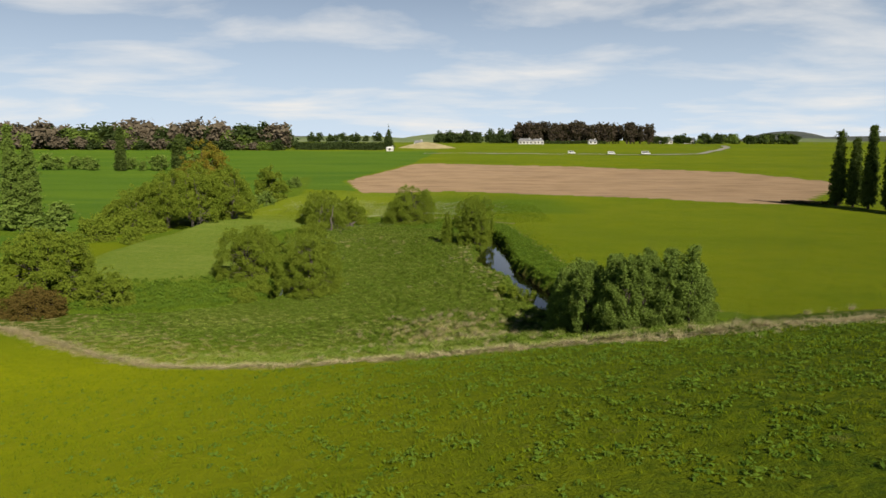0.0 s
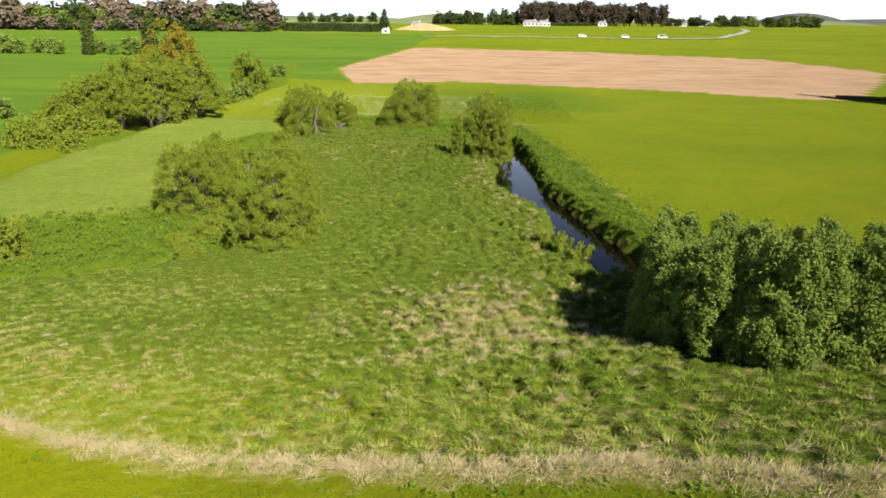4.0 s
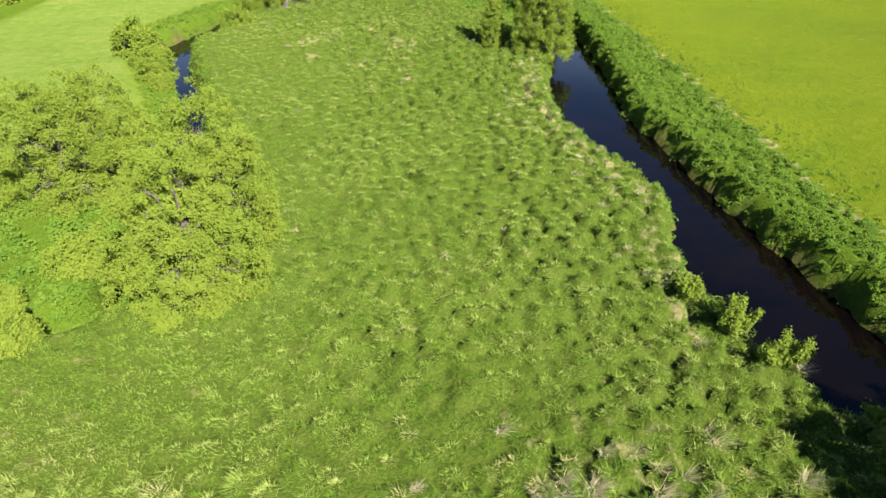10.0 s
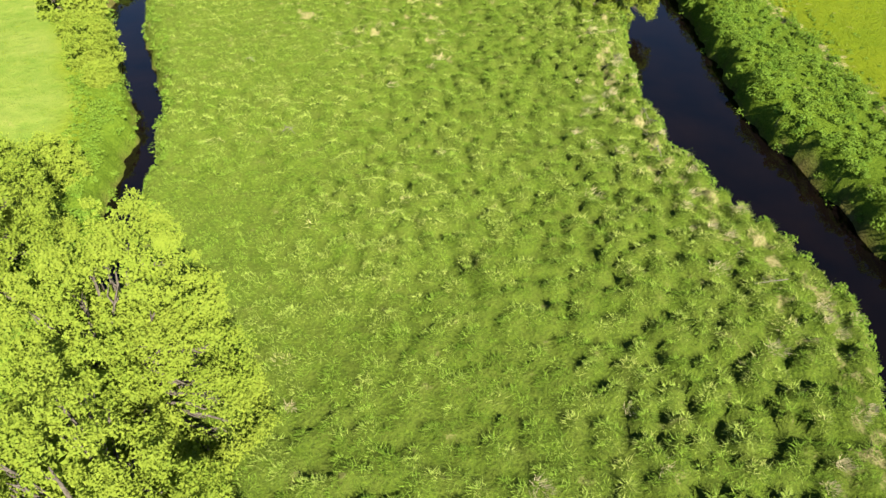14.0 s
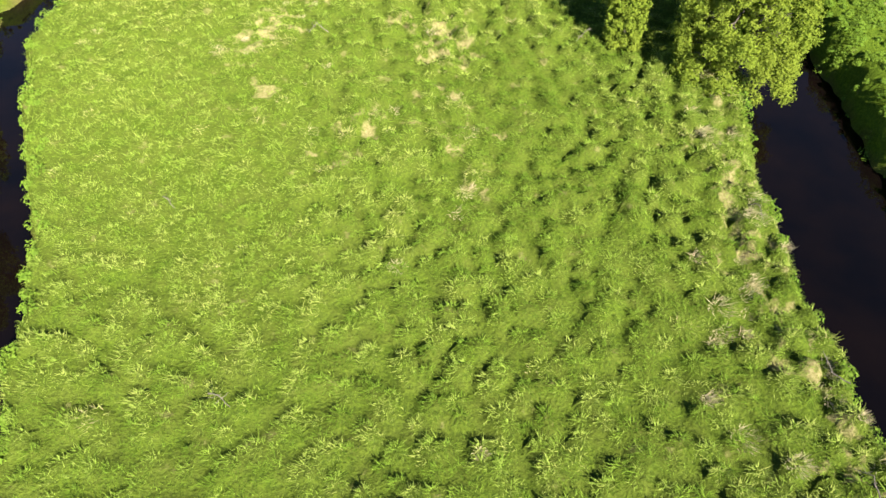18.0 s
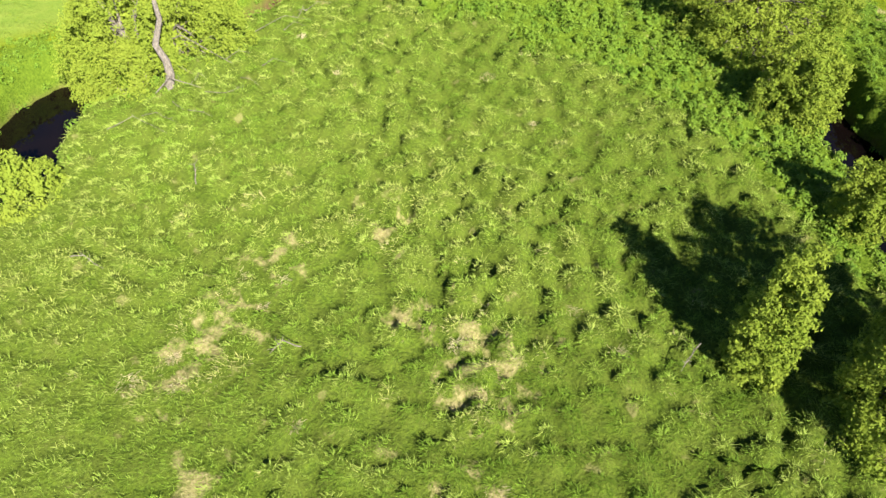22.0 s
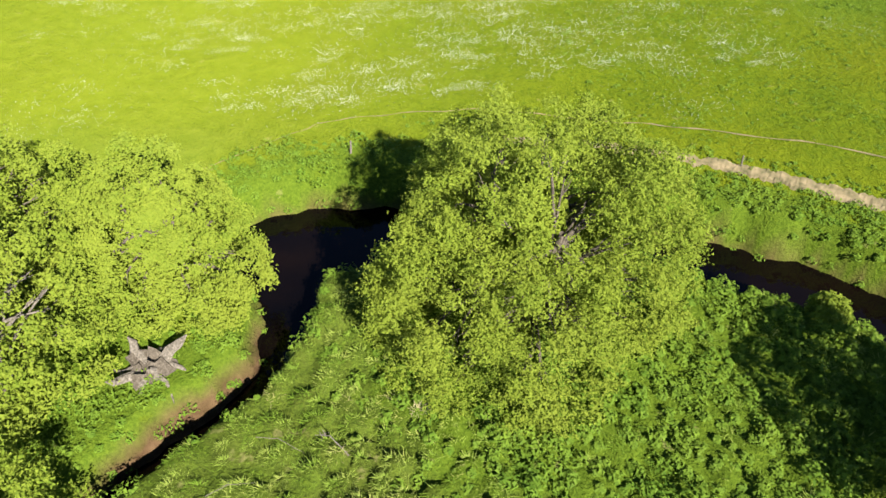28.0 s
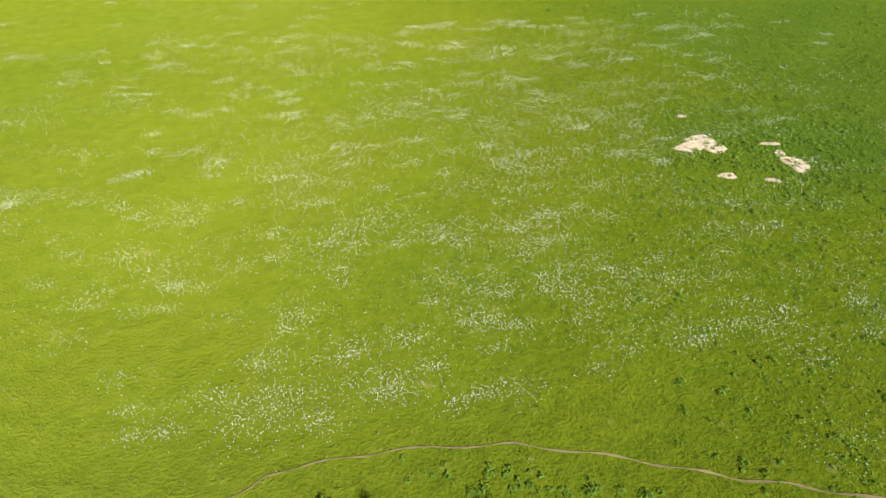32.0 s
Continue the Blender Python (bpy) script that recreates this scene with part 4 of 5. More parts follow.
for k, (x, y) in enumerate([(-3.6, 155.4), (2.4, 154.3), (-8.2, 155.6), (-14.0, 155.3)]):
    fence_post(x, y, (0.25, -0.1, 0.3, 0.15)[k], (10, 40, -20, 70)[k])
for k in range(14):
    rg2 = np.random.default_rng(200 + k)
    x, y = [(-1.0, 119.5), (0.8, 121), (4.0, 100.5), (3.2, 108), (6.2, 89), (-14, 100), (-17.5, 108), (3.4, 97), (-21, 122), (-18, 126), (-16, 139), (-12.5, 140.5), (-13, 119), (7.0, 80)][k]
    a = rg2.uniform(0, 6.28)
    L = rg2.uniform(0.7, 1.5)
    stick("dead_stalk", "bleached dead stalks lying in the tussocks", [at(x, y, 0.3), at(x + L * 0.5 * math.cos(a), y + L * 0.5 * math.sin(a), 0.6), at(x + L * math.cos(a), y + L * math.sin(a), 0.45)], 0.022, PALEBARK, 7, 30 + k)


def stump(x, y):
    """A split pollard: a hollow butt, three torn upright slabs and roots that run down the bank."""
    rg = np.random.default_rng(77)
    ob = empty("willow_stump", at(x, y), "split willow stump with torn pale slabs and bare roots", "stump")
    th = np.linspace(0, 2 * np.pi, 15)[:-1]
    rows = []
    for r, z in ((0.85, -0.25), (0.62, 0.1), (0.52, 0.4), (0.40, 0.5), (0.22, 0.2), (0.05, 0.15)):
        k = 1 + 0.22 * np.sin(3 * th + 1) + 0.12 * rg.normal(size=14)
        rows.append(np.column_stack([r * k * np.cos(th), r * k * np.sin(th), z + 0.14 * rg.normal(size=14) * (z > 0.3)]))
    g, n = Geo(), np.arange(14)
    g.add(np.concatenate(rows), np.concatenate([np.stack([a * 14 + n, a * 14 + (n + 1) % 14, a * 14 + 14 + (n + 1) % 14, a * 14 + 14 + n], -1) for a in range(5)]))
    part("butt", g.mesh("butt", BARK, False), ob)
    for a, lean, L, w in ((0.5, 0.75, 1.35, 0.20), (2.4, 0.55, 1.1, 0.17), (4.1, 0.85, 1.25, 0.16), (5.4, 0.4, 0.8, 0.14)):
        d = np.array([math.cos(a) * lean, math.sin(a) * lean, 1 - 0.45 * lean])
        t = np.linspace(0, 1, 5)[:, None]
        p = np.array([0.3 * math.cos(a), 0.3 * math.sin(a), 0.05]) + d * L * t + rg.normal(size=(5, 3)) * 0.04
        g = Geo()
        g.tube(p, w * np.array([1.15, 1.0, 0.9, 0.75, 0.12]), 7)
        part("torn_slab", g.mesh("torn_slab", PALEBARK, False), ob)
    for a in (0.0, 1.4, 3.2, 4.7, 5.5):
        t = np.linspace(0, 1, 5)
        q = 0.4 + 1.1 * t
        g = Geo()
        g.tube(np.column_stack([q * math.cos(a), q * math.sin(a) + 0.15 * np.sin(5 * t + a), 0.16 - 0.28 * t]), 0.13 * (1.1 - t), 6)
        part("root", g.mesh("root", PALEBARK), ob)


stump(-19.2, 143.8)


def log_pile(x, y):
    rg = np.random.default_rng(78)
    ob = empty("brush_pile", at(x, y), "brown heap of cut branches in the pasture", "brush pile")
    for i in range(46):
        a, L = rg.uniform(0, 6.28), rg.uniform(1.2, 2.6)
        r = rg.uniform(0, 1.5)
        q = rg.uniform(0, 6.28)
        c = np.array([r * math.cos(q), r * math.sin(q), max(0.1, 1.25 - 0.7 * r) * rg.random() + 0.1])
        d = np.array([math.cos(a), math.sin(a), rg.uniform(-0.15, 0.25)]) * L * 0.5
        g = Geo()
        g.tube(np.stack([c - d, c, c + d]), [0.09, 0.08, 0.04], 5)
        part("branch", g.mesh("branch", BARK), ob)


log_pile(-72, 158)

# ---------------------------------------------------------------- distance


def plain(name, a, b, scale=1.0, rough=0.8):
    s = Mat(name, rough, 0.3)
    return s.color(s.mix(s.noise(scale, 5), a, b)).m


WHITEWALL, ROOFGREY, ROOFPINK, ASPHALT = plain("white_wall", (0.66, 0.65, 0.61), (0.80, 0.79, 0.76)), plain("grey_roof", (0.20, 0.20, 0.21), (0.30, 0.30, 0.31)), plain("pink_roof", (0.42, 0.25, 0.20), (0.52, 0.33, 0.27)), plain("road_surface", (0.20, 0.19, 0.17), (0.32, 0.30, 0.27), 0.2)
GLASS, RUBBER, CARPAINT, POSTWOOD = plain("dark_glass", (0.02, 0.025, 0.03), (0.03, 0.035, 0.04), 1, 0.1), plain("tyre", (0.02, 0.02, 0.02), (0.03, 0.03, 0.03)), plain("white_paint", (0.75, 0.75, 0.75), (0.82, 0.82, 0.82), 1, 0.3), plain("post_wood", (0.16, 0.13, 0.10), (0.28, 0.24, 0.19), 4)


def far_protos(kind):
    res = []
    for i in range(3):
        rg = np.random.default_rng(500 + i + 10 * len(kind))
        h, r, mat, low, cnt, sz = {"bare": (15, 6.0, BROWNLEAF, 0.15, 430, 1.65), "evergreen": (15, 4.6, DARKLEAF, 0.12, 430, 1.65),
                                   "green": (13, 5.0, ALDER, 0.1, 420, 1.5), "gum": (19, 3.4, DARKBROWN, 0.2, 430, 1.4)}[kind]
        L = round_lobes(rg, r, h, 9, low)
        ob = empty("far_tree", (0, 0, -50), {"bare": "bare brown tree in the far shelter belt", "evergreen": "dark evergreen tree in the far shelter belt",
                                             "green": "green leafy tree beyond the pastures", "gum": "tall dark-brown tree in the far plantation"}[kind], "tree", "far trees")
        part("trunk", limb_mesh("trunk", BARK, L[::9], h, rg, 1, 0.32, 0.3, 0.5), ob)
        part("crown", crown_mesh("crown", mat, L, cnt, sz, rg), ob)
        res.append([ob, False])
    return res


DARKBROWN = leaf_mat("plantation_leaf", (0.045, 0.036, 0.026), (0.105, 0.080, 0.056), None, 0.15)
PROTOS = {k: far_protos(k) for k in ("bare", "evergreen", "green", "gum")}
frg = np.random.default_rng(90)


def far_tree(kind, x, y, s, wide=1.0):
    slot = PROTOS[kind][frg.integers(0, 3)]
    m = pose(x, y, float(land(x, y)) - 0.2, 0, 0, frg.uniform(0, 360))
    if slot[1]:
        ob = copy_thing(slot[0], m)
    else:
        ob, slot[1] = slot[0], True
        ob.matrix_basis = m
    ob.scale = (s * wide, s * wide, s)


# shelter belt across the west skyline
for i in range(92):
    u = i / 91
    x, y = -395 + 268 * u + frg.uniform(-3, 3), 545 + 12 * u + frg.uniform(-9, 16)
    kind = frg.choice(["bare", "evergreen", "green"], p=[0.38, 0.37, 0.25] if u > 0.3 else [0.62, 0.14, 0.24])
    far_tree(kind, x, y, frg.uniform(0.8, 1.25) * (1.15 if kind == "bare" else 1.0), 1.3)
for i in range(46):
    x = -390 + 262 * i / 45
    far_tree(["green", "evergreen", "bare"][int(frg.integers(0, 3))], x + frg.uniform(-2, 2), 538 + frg.uniform(-4, 4), frg.uniform(0.38, 0.62), 1.7)
# hedgerow bushes and slim trees on the west pasture
for i in range(16):
    x = -215 + 95 * i / 15
    far_tree("green", x + frg.uniform(-2, 2), 340 + frg.uniform(-5, 6), frg.uniform(0.3, 0.62), 1.2)
for x, y, h in ((-152, 336, 20), (-108, 292, 17), (-110.5, 295, 14)):
    column("lombardy_poplar", x, y, h, 2.0, "slim dark poplar on the west pasture", seed=int(h), count=3000, size=0.7, group="pasture poplars")
for x, y, s in ((-93, 150, 0.35), (-86, 143, 0.4), (-78, 136, 0.3), (-70, 128, 0.38), (-104, 150, 0.45), (-47, 176, 0.25), (-46.5, 186, 0.3), (-52, 246, 0.3), (-88, 163, 0.3), (-112, 168, 0.45), (-84, 158, 0.3)):
    far_tree("green", x, y, s, 1.35)
# plantation and trees of the north skyline
for i in range(78):
    u = i / 77
    x, y = 62 + 135 * u + frg.uniform(-2, 2), 745 + frg.uniform(-12, 25)
    far_tree("gum", x, y, frg.uniform(0.9, 1.15), 1.15)
for i in range(10):
    far_tree("evergreen", 36 + 2.6 * i, 742 + frg.uniform(-6, 10), frg.uniform(0.5, 1.0))
for i in range(12):
    far_tree("evergreen", -18 + 4 * i, 760 + frg.uniform(-6, 14), frg.uniform(0.5, 0.85), 1.2)
for i in range(44):
    u = i / 43
    far_tree("evergreen" if i % 3 else "green", 205 + 150 * u + frg.uniform(-3, 3), 775 + frg.uniform(-10, 12), frg.uniform(0.42, 0.75), 1.5)
for i in range(9):
    far_tree("evergreen", -175 + 10 * i + frg.uniform(-3, 3), 900 + frg.uniform(-10, 10), frg.uniform(0.5, 0.9), 1.3)
far_tree("evergreen", -53, 600, 0.5, 0.8)


def conifer(x, y, h):
    rg = np.random.default_rng(91)
    ob = empty("conifer", at(x, y), "dark spire-shaped conifer beside the farm hedge", "tree")
    L = [(0.13 * h * (1 - u) * math.cos(i * 2.4), 0.13 * h * (1 - u) * math.sin(i * 2.4), h * (0.06 + 0.9 * u), 0.11 * h * (1.05 - u)) for i, u in enumerate(np.linspace(0, 1, 30))]
    g = Geo()
    g.tube([(0, 0, -0.3), (0, 0, h * 0.5), (0, 0, h * 0.95)], [0.4, 0.25, 0.05], 6)
    part("trunk", g.mesh("trunk", BARK), ob)
    part("crown", crown_mesh("crown", DARKLEAF, L, 2600, 0.7, rg), ob)


conifer(-49, 560, 18)


def hedge(name, label, p, q, h, w, count, mat, size=0.7):
    """A clipped windbreak: leaves over a long upright block, with a woody core."""
    rg = np.random.default_rng(int(abs(p[0])) + 3)
    p, q = np.array(p, float), np.array(q, float)
    o = (p + q) / 2
    d = (q - p) / np.linalg.norm(q - p)
    nrm = np.array([-d[1], d[0]])
    ob = empty(name, at(*o), label, "hedge")
    u = rg.uniform(-0.5, 0.5, count) * np.linalg.norm(q - p)
    v, z = rg.uniform(-0.5, 0.5, count) * w, rg.random(count) ** 0.8 * h
    c = np.column_stack([u * d[0] + v * nrm[0], u * d[1] + v * nrm[1], z])
    c[:, 2] += land(c[:, 0] + o[0], c[:, 1] + o[1]) - float(land(*o))
    vv, f = leaves(c, unit(rg.normal(size=c.shape) + [0, -0.6, 0.4]), size, rg)
    part("foliage", mesh_np("foliage", vv, f, [mat]), ob)
    g = Geo()
    L = np.linalg.norm(q - p) * 0.495
    k = np.linspace(-L, L, 24)
    for i in range(24):
        b = d * k[i]
        g.tube([(b[0], b[1], -0.8), (b[0], b[1], h * 0.8)], [0.12, 0.05], 5)
    part("stems", g.mesh("stems", BARK), ob)


hedge("windbreak_hedge", "long clipped dark windbreak hedge on the far pasture", (-117, 545), (-52, 552), 5.2, 3, 9000, DARKLEAF, 0.9)
# low leafy block in place of the poplars' cast shadow by the plough
hedge("hedge_and_shade_strip", "low dark strip in place of a poplar's cast shadow", (89, 197), (101, 190), 0.9, 1.0, 1800, DARKBROWN, 0.25)
hedge("hedge_and_shade_strip", "low hedge along the plantation foot", (64, 728), (150, 728), 2.6, 3, 3500, DARKLEAF, 0.8)


def house(name, label, x, y, w, d, h, roof, turn=0, windows=4):
    ob = empty(name, at(x, y), label, "house", turn=turn)
    g = Geo()
    g.box((-w / 2, -d / 2, -0.6), (w / 2, d / 2, h))
    part("wall", g.mesh("wall", WHITEWALL, False), ob)
    v = [(-w / 2 - 0.4, -d / 2 - 0.4, h), (w / 2 + 0.4, -d / 2 - 0.4, h), (w / 2 + 0.4, d / 2 + 0.4, h), (-w / 2 - 0.4, d / 2 + 0.4, h),
         (-w / 2 + d * 0.2, 0, h + d * 0.3), (w / 2 - d * 0.2, 0, h + d * 0.3)]
    part("roof", mesh_np("roof", v, [(0, 1, 5, 4), (2, 3, 4, 5), (3, 2, 1, 0)], [roof]), ob)
    for corners in ((1, 2, 5), (3, 0, 4)):
        part("hip", mesh_np("hip", [v[k] for k in corners], [(0, 1, 2)], [roof]), ob)
    for i in range(windows):
        g = Geo()
        cx = -w / 2 + w * (i + 0.5) / windows
        g.box((cx - 0.8, -d / 2 - 0.05, 0.8), (cx + 0.8, -d / 2 + 0.02, 2.2))
        win = part("window", g.mesh("window", POSTWOOD, False), ob)
        for s in (-1, 1):
            g = Geo()
            g.box((cx + s * 0.37 - 0.33, -d / 2 - 0.07, 0.9), (cx + s * 0.37 + 0.33, -d / 2 - 0.045, 2.1))
            part("pane", g.mesh("pane", GLASS, False), win, "dark reflecting glass")
        g = Geo()
        g.box((cx - 0.9, -d / 2 - 0.16, 0.7), (cx + 0.9, -d / 2 - 0.05, 0.8))
        part("sill", g.mesh("sill", WHITEWALL, False), win)
    g = Geo()
    g.box((w * 0.25, -0.4, h + d * 0.18), (w * 0.25 + 0.8, 0.4, h + d * 0.3 + 0.9))
    part("chimney", g.mesh("chimney", WHITEWALL, False), ob)


house("farmhouse", "low white farmhouse with a grey roof", 68, 700, 13, 8, 2.8, ROOFGREY)
house("farmhouse", "white farmhouse wing below the plantation", 80, 703, 10, 7, 3.0, ROOFGREY, 8, 3)
house("shed", "small white farm shed", 134, 715, 8, 6, 2.6, ROOFGREY, 0, 2)
house("farmhouse", "white farmhouse among far trees", 222, 780, 14, 8, 3, ROOFGREY, 0, 4)
house("shed", "long pale shed among far trees", 246, 784, 16, 8, 3, ROOFGREY, 5, 3)
house("farmhouse", "pink-roofed house before the shelter belt", -243, 540, 9, 7, 2.6, ROOFPINK, 10, 4)
house("shed", "small white shed beside the hedge", -46, 538, 5, 4, 2, WHITEWALL, 0, 1)
house("farmhouse", "white house on the far rise", -30, 640, 8, 6, 2.6, ROOFGREY, 0, 2)


def road():
    pts = np.array([(-20, 500), (20, 505), (60, 500), (100, 494), (140, 495), (170, 510), (200, 560), (226, 612), (240, 660)], float)
    t = np.linspace(0, 1, 60)
    k = np.linspace(0, 1, len(pts))
    p = np.column_stack([np.interp(t, k, pts[:, i]) for i in (0, 1)])
    d = unit(np.gradient(p, axis=0))
    nrm = np.column_stack([-d[:, 1], d[:, 0]]) * 2.6
    v = np.concatenate([p + nrm, p - nrm])
    v = np.column_stack([v, land(v[:, 0], v[:, 1]) + 0.35])
    n = len(p)
    i = np.arange(n - 1)
    tagged(new("road", mesh_np("road", v, np.stack([i, i + 1, i + 1 + n, i + n], -1), [ASPHALT])), "narrow pale country road across the far pasture", "road", kind="structure")


road()


def van(x, y, turn, label, L=4.8, H=2.0):
    ob = empty("van", at(x, y, 0.35), label, "vehicle", "vehicles on the road", turn)
    g = Geo()
    g.box((-L / 2, -0.95, 0.35), (L / 2, 0.95, 1.1))
    g.box((-L / 2 + 0.1, -0.88, 1.1), (L / 2 - 1.1, 0.88, H))
    part("body", g.mesh("body", CARPAINT, False), ob)
    g = Geo()
    g.box((-L / 2 + 0.5, -0.92, 1.2), (L / 2 - 1.3, 0.92, H - 0.25))
    part("window", g.mesh("window", GLASS, False), ob)
    for sx in (-1, 1):
        for sy in (-1, 1):
            g = Geo()
            g.tube([(sx * L * 0.3, sy * 0.98 - 0.1, 0.34), (sx * L * 0.3, sy * 0.98 + 0.1, 0.34)], [0.34, 0.34], 10)
            wheel = part("wheel", g.mesh("wheel", RUBBER), ob)
            g = Geo()
            g.tube([(sx * L * 0.3, sy * 1.0 - 0.09, 0.34), (sx * L * 0.3, sy * 1.0 + 0.09, 0.34)], [0.2, 0.2], 8)
            part("rim", g.mesh("rim", ROOFGREY), wheel)


van(80, 497, 0, "white van driving on the country road", 4.8, 2.0)
van(106, 494, 0, "white car on the country road")
van(129, 494.5, 0, "white lorry on the country road", 6, 2.3)


def hill(name, label, x, y, rx, ry, h, seed, mat):
    """A broad far rise with an uneven crest."""
    rg = np.random.default_rng(seed)
    n, m = 48, 16
    th = np.linspace(0, 2 * np.pi, n, endpoint=False)
    v = []
    for k in range(m + 1):
        u = k / m
        bump = 1 + 0.10 * np.sin(3 * th + seed) + 0.06 * np.sin(7 * th + 2 * seed)
        z = h * (1 - u ** 2) ** 1.3 * (1 + 0.08 * np.sin(5 * th + seed) * u)
        v.append(np.stack([x + rx * u * bump * np.cos(th), y + ry * u * bump * np.sin(th), 12.0 + z - 3 * u], -1))
    i, j = np.arange(n), (np.arange(n) + 1) % n
    f = np.concatenate([np.stack([k * n + i, k * n + j, (k + 1) * n + j, (k + 1) * n + i], -1) for k in range(m)])
    tagged(new(name, mesh_np(name, np.concatenate(v), f, [mat], None, True)), label, "hill", kind="structure")


HILLGRASS = plain("hill_pasture", (0.09, 0.13, 0.05), (0.17, 0.20, 0.09), 0.012)
HILLWOOD = plain("hill_wood", (0.045, 0.055, 0.05), (0.10, 0.11, 0.09), 0.02)
hill("backdrop_hill", "distant wooded hill on the skyline", 1010, 2250, 145, 200, 32, 1, HILLWOOD)
hill("backdrop_hill", "pale lower slope of the distant hill", 900, 1900, 150, 160, 10, 2, HILLGRASS)
hill("backdrop_hill", "low blue far ridge", 2100, 3600, 900, 300, 26, 3, HILLWOOD)
hill("backdrop_hill", "green rise with scattered scrub on the skyline", -5, 1150, 110, 150, 14, 4, HILLGRASS)
hill("backdrop_hill", "pasture rise behind the windbreak hedge", -150, 1050, 190, 200, 9, 5, HILLGRASS)
hill("backdrop_hill", "low mound of dry tan grass beside the farm hedge", -22, 585, 24, 8, 2.4, 7, plain("dry_mound", (0.30, 0.25, 0.12), (0.42, 0.36, 0.2), 0.2))
hill("backdrop_hill", "low wooded ridge on the skyline", -700, 2500, 900, 300, 14, 6, HILLWOOD)


def bare_patch(x, y, rx, ry, seed):
    """Trampled soil with a ragged outline, sunk a little in the middle."""
    rg = np.random.default_rng(seed)
    th = np.linspace(0, 6.283, 29)[:-1]
    k = 1 + 0.2 * np.sin(2 * th + rg.uniform(0, 6)) + 0.16 * np.sin(3 * th + rg.uniform(0, 6)) + 0.05 * rg.normal(size=28)
    v, f = [], []
    for i, s in enumerate((1.0, 0.7, 0.35, 0.02)):
        p = np.column_stack([x + rx * s * k * np.cos(th), y + ry * s * k * np.sin(th)])
        v.append(np.column_stack([p, land(p[:, 0], p[:, 1]) + (0.0, 0.06, 0.045, 0.035)[i] + 0.012 * rg.normal(size=28)]))
    for i in range(3):
        a = np.arange(28) + 28 * i
        b = (np.arange(28) + 1) % 28 + 28 * i
        f.append(np.stack([a, b, b + 28, a + 28], -1))
    tagged(new("bare_soil", mesh_np("bare_soil", np.concatenate(v), np.concatenate(f), [SOIL])), "pale trampled bare soil in the pasture", "soil", kind="structure")


SOIL = plain("trampled_soil", (0.24, 0.195, 0.13), (0.52, 0.45, 0.34), 5)
for k, (x, y, rx, ry) in enumerate([(1.9, 176.9, 0.85, 1.05), (1.0, 176.5, 0.45, 0.4), (5.75, 175.0, 0.6, 0.75), (5.3, 176.0, 0.3, 0.28), (5.2, 176.9, 0.45, 0.14), (4.2, 173.5, 0.35, 0.2), (2.2, 173.9, 0.5, 0.22), (1.6, 180, 0.3, 0.12)]):
    bare_patch(x, y, rx, ry, 90 + k)


def track():
    """Trodden brown strip with hoof-poached edges on the north bank."""
    pts = np.array([(-8.6, 156.3), (-5, 156.1), (-2, 155.4), (1.7, 154.4), (4.6, 153.3), (8, 151.8), (14, 149)])
    rg = np.random.default_rng(15)
    t = np.linspace(0, 1, 240)
    k = np.linspace(0, 1, len(pts))
    p = np.column_stack([np.interp(t, k, pts[:, i]) for i in (0, 1)])
    d = unit(np.gradient(p, axis=0))
    nr = np.column_stack([-d[:, 1], d[:, 0]])
    rows = []
    jag = [np.convolve(rg.normal(size=240), np.ones(3) / 3, "same") for _ in range(2)]
    for i, u in enumerate((-1, -0.55, 0, 0.55, 1)):
        w = (0.26 + 0.30 * t) * u + (0.12 * jag[0] if u < 0 else 0.12 * jag[1] if u > 0 else 0)
        q = p + nr * w[:, None]
        rows.append(np.column_stack([q, land(q[:, 0], q[:, 1]) + (-0.02 if abs(u) == 1 else 0.06) + 0.012 * rg.normal(size=240)]))
    v = np.concatenate(rows)
    i = np.concatenate([np.arange(239) + 240 * r for r in range(4)])
    mat = plain("poached_soil", (0.065, 0.065, 0.024), (0.27, 0.215, 0.12), 2.2)
    tagged(new("cattle_track", mesh_np("cattle_track", v, np.stack([i, i + 1, i + 241, i + 240], -1), [mat])), "brown hoof-trodden track along the north bank", "path", kind="structure")


track()


def cattle_path():
    """A narrow trodden line in the north pasture."""
    pts = np.array([(-22, 153), (-16.7, 156.8), (-15.3, 157.8), (-12.1, 158.6), (-8.7, 158.75), (-5.4, 158.3), (-2.4, 157.6), (0.6, 157.1), (5.7, 156.2), (12, 154)])
    t = np.linspace(0, 1, 90)
    k = np.linspace(0, 1, len(pts))
    p = np.column_stack([np.interp(t, k, pts[:, i]) for i in (0, 1)])
    p += 0.06 * np.column_stack([np.sin(t * 90), np.cos(t * 70)])
    d = unit(np.gradient(p, axis=0))
    w = (0.016 + 0.03 * t)[:, None] * (1 + 0.5 * np.sin(t * 130))[:, None]
    nrm = np.column_stack([-d[:, 1], d[:, 0]]) * w
    v = np.concatenate([p + nrm, p - nrm])
    v = np.column_stack([v, land(v[:, 0], v[:, 1]) + 0.045])
    n = len(p)
    i = np.arange(n - 1)
    mat = plain("trodden_soil", (0.10, 0.095, 0.035), (0.25, 0.20, 0.10), 1.5)
    tagged(new("cattle_path", mesh_np("cattle_path", v, np.stack([i, i + 1, i + 1 + n, i + n], -1), [mat])), "thin trodden cattle path through the pasture", "path", kind="structure")


cattle_path()

# ---------------------------------------------------------------- grass and weeds


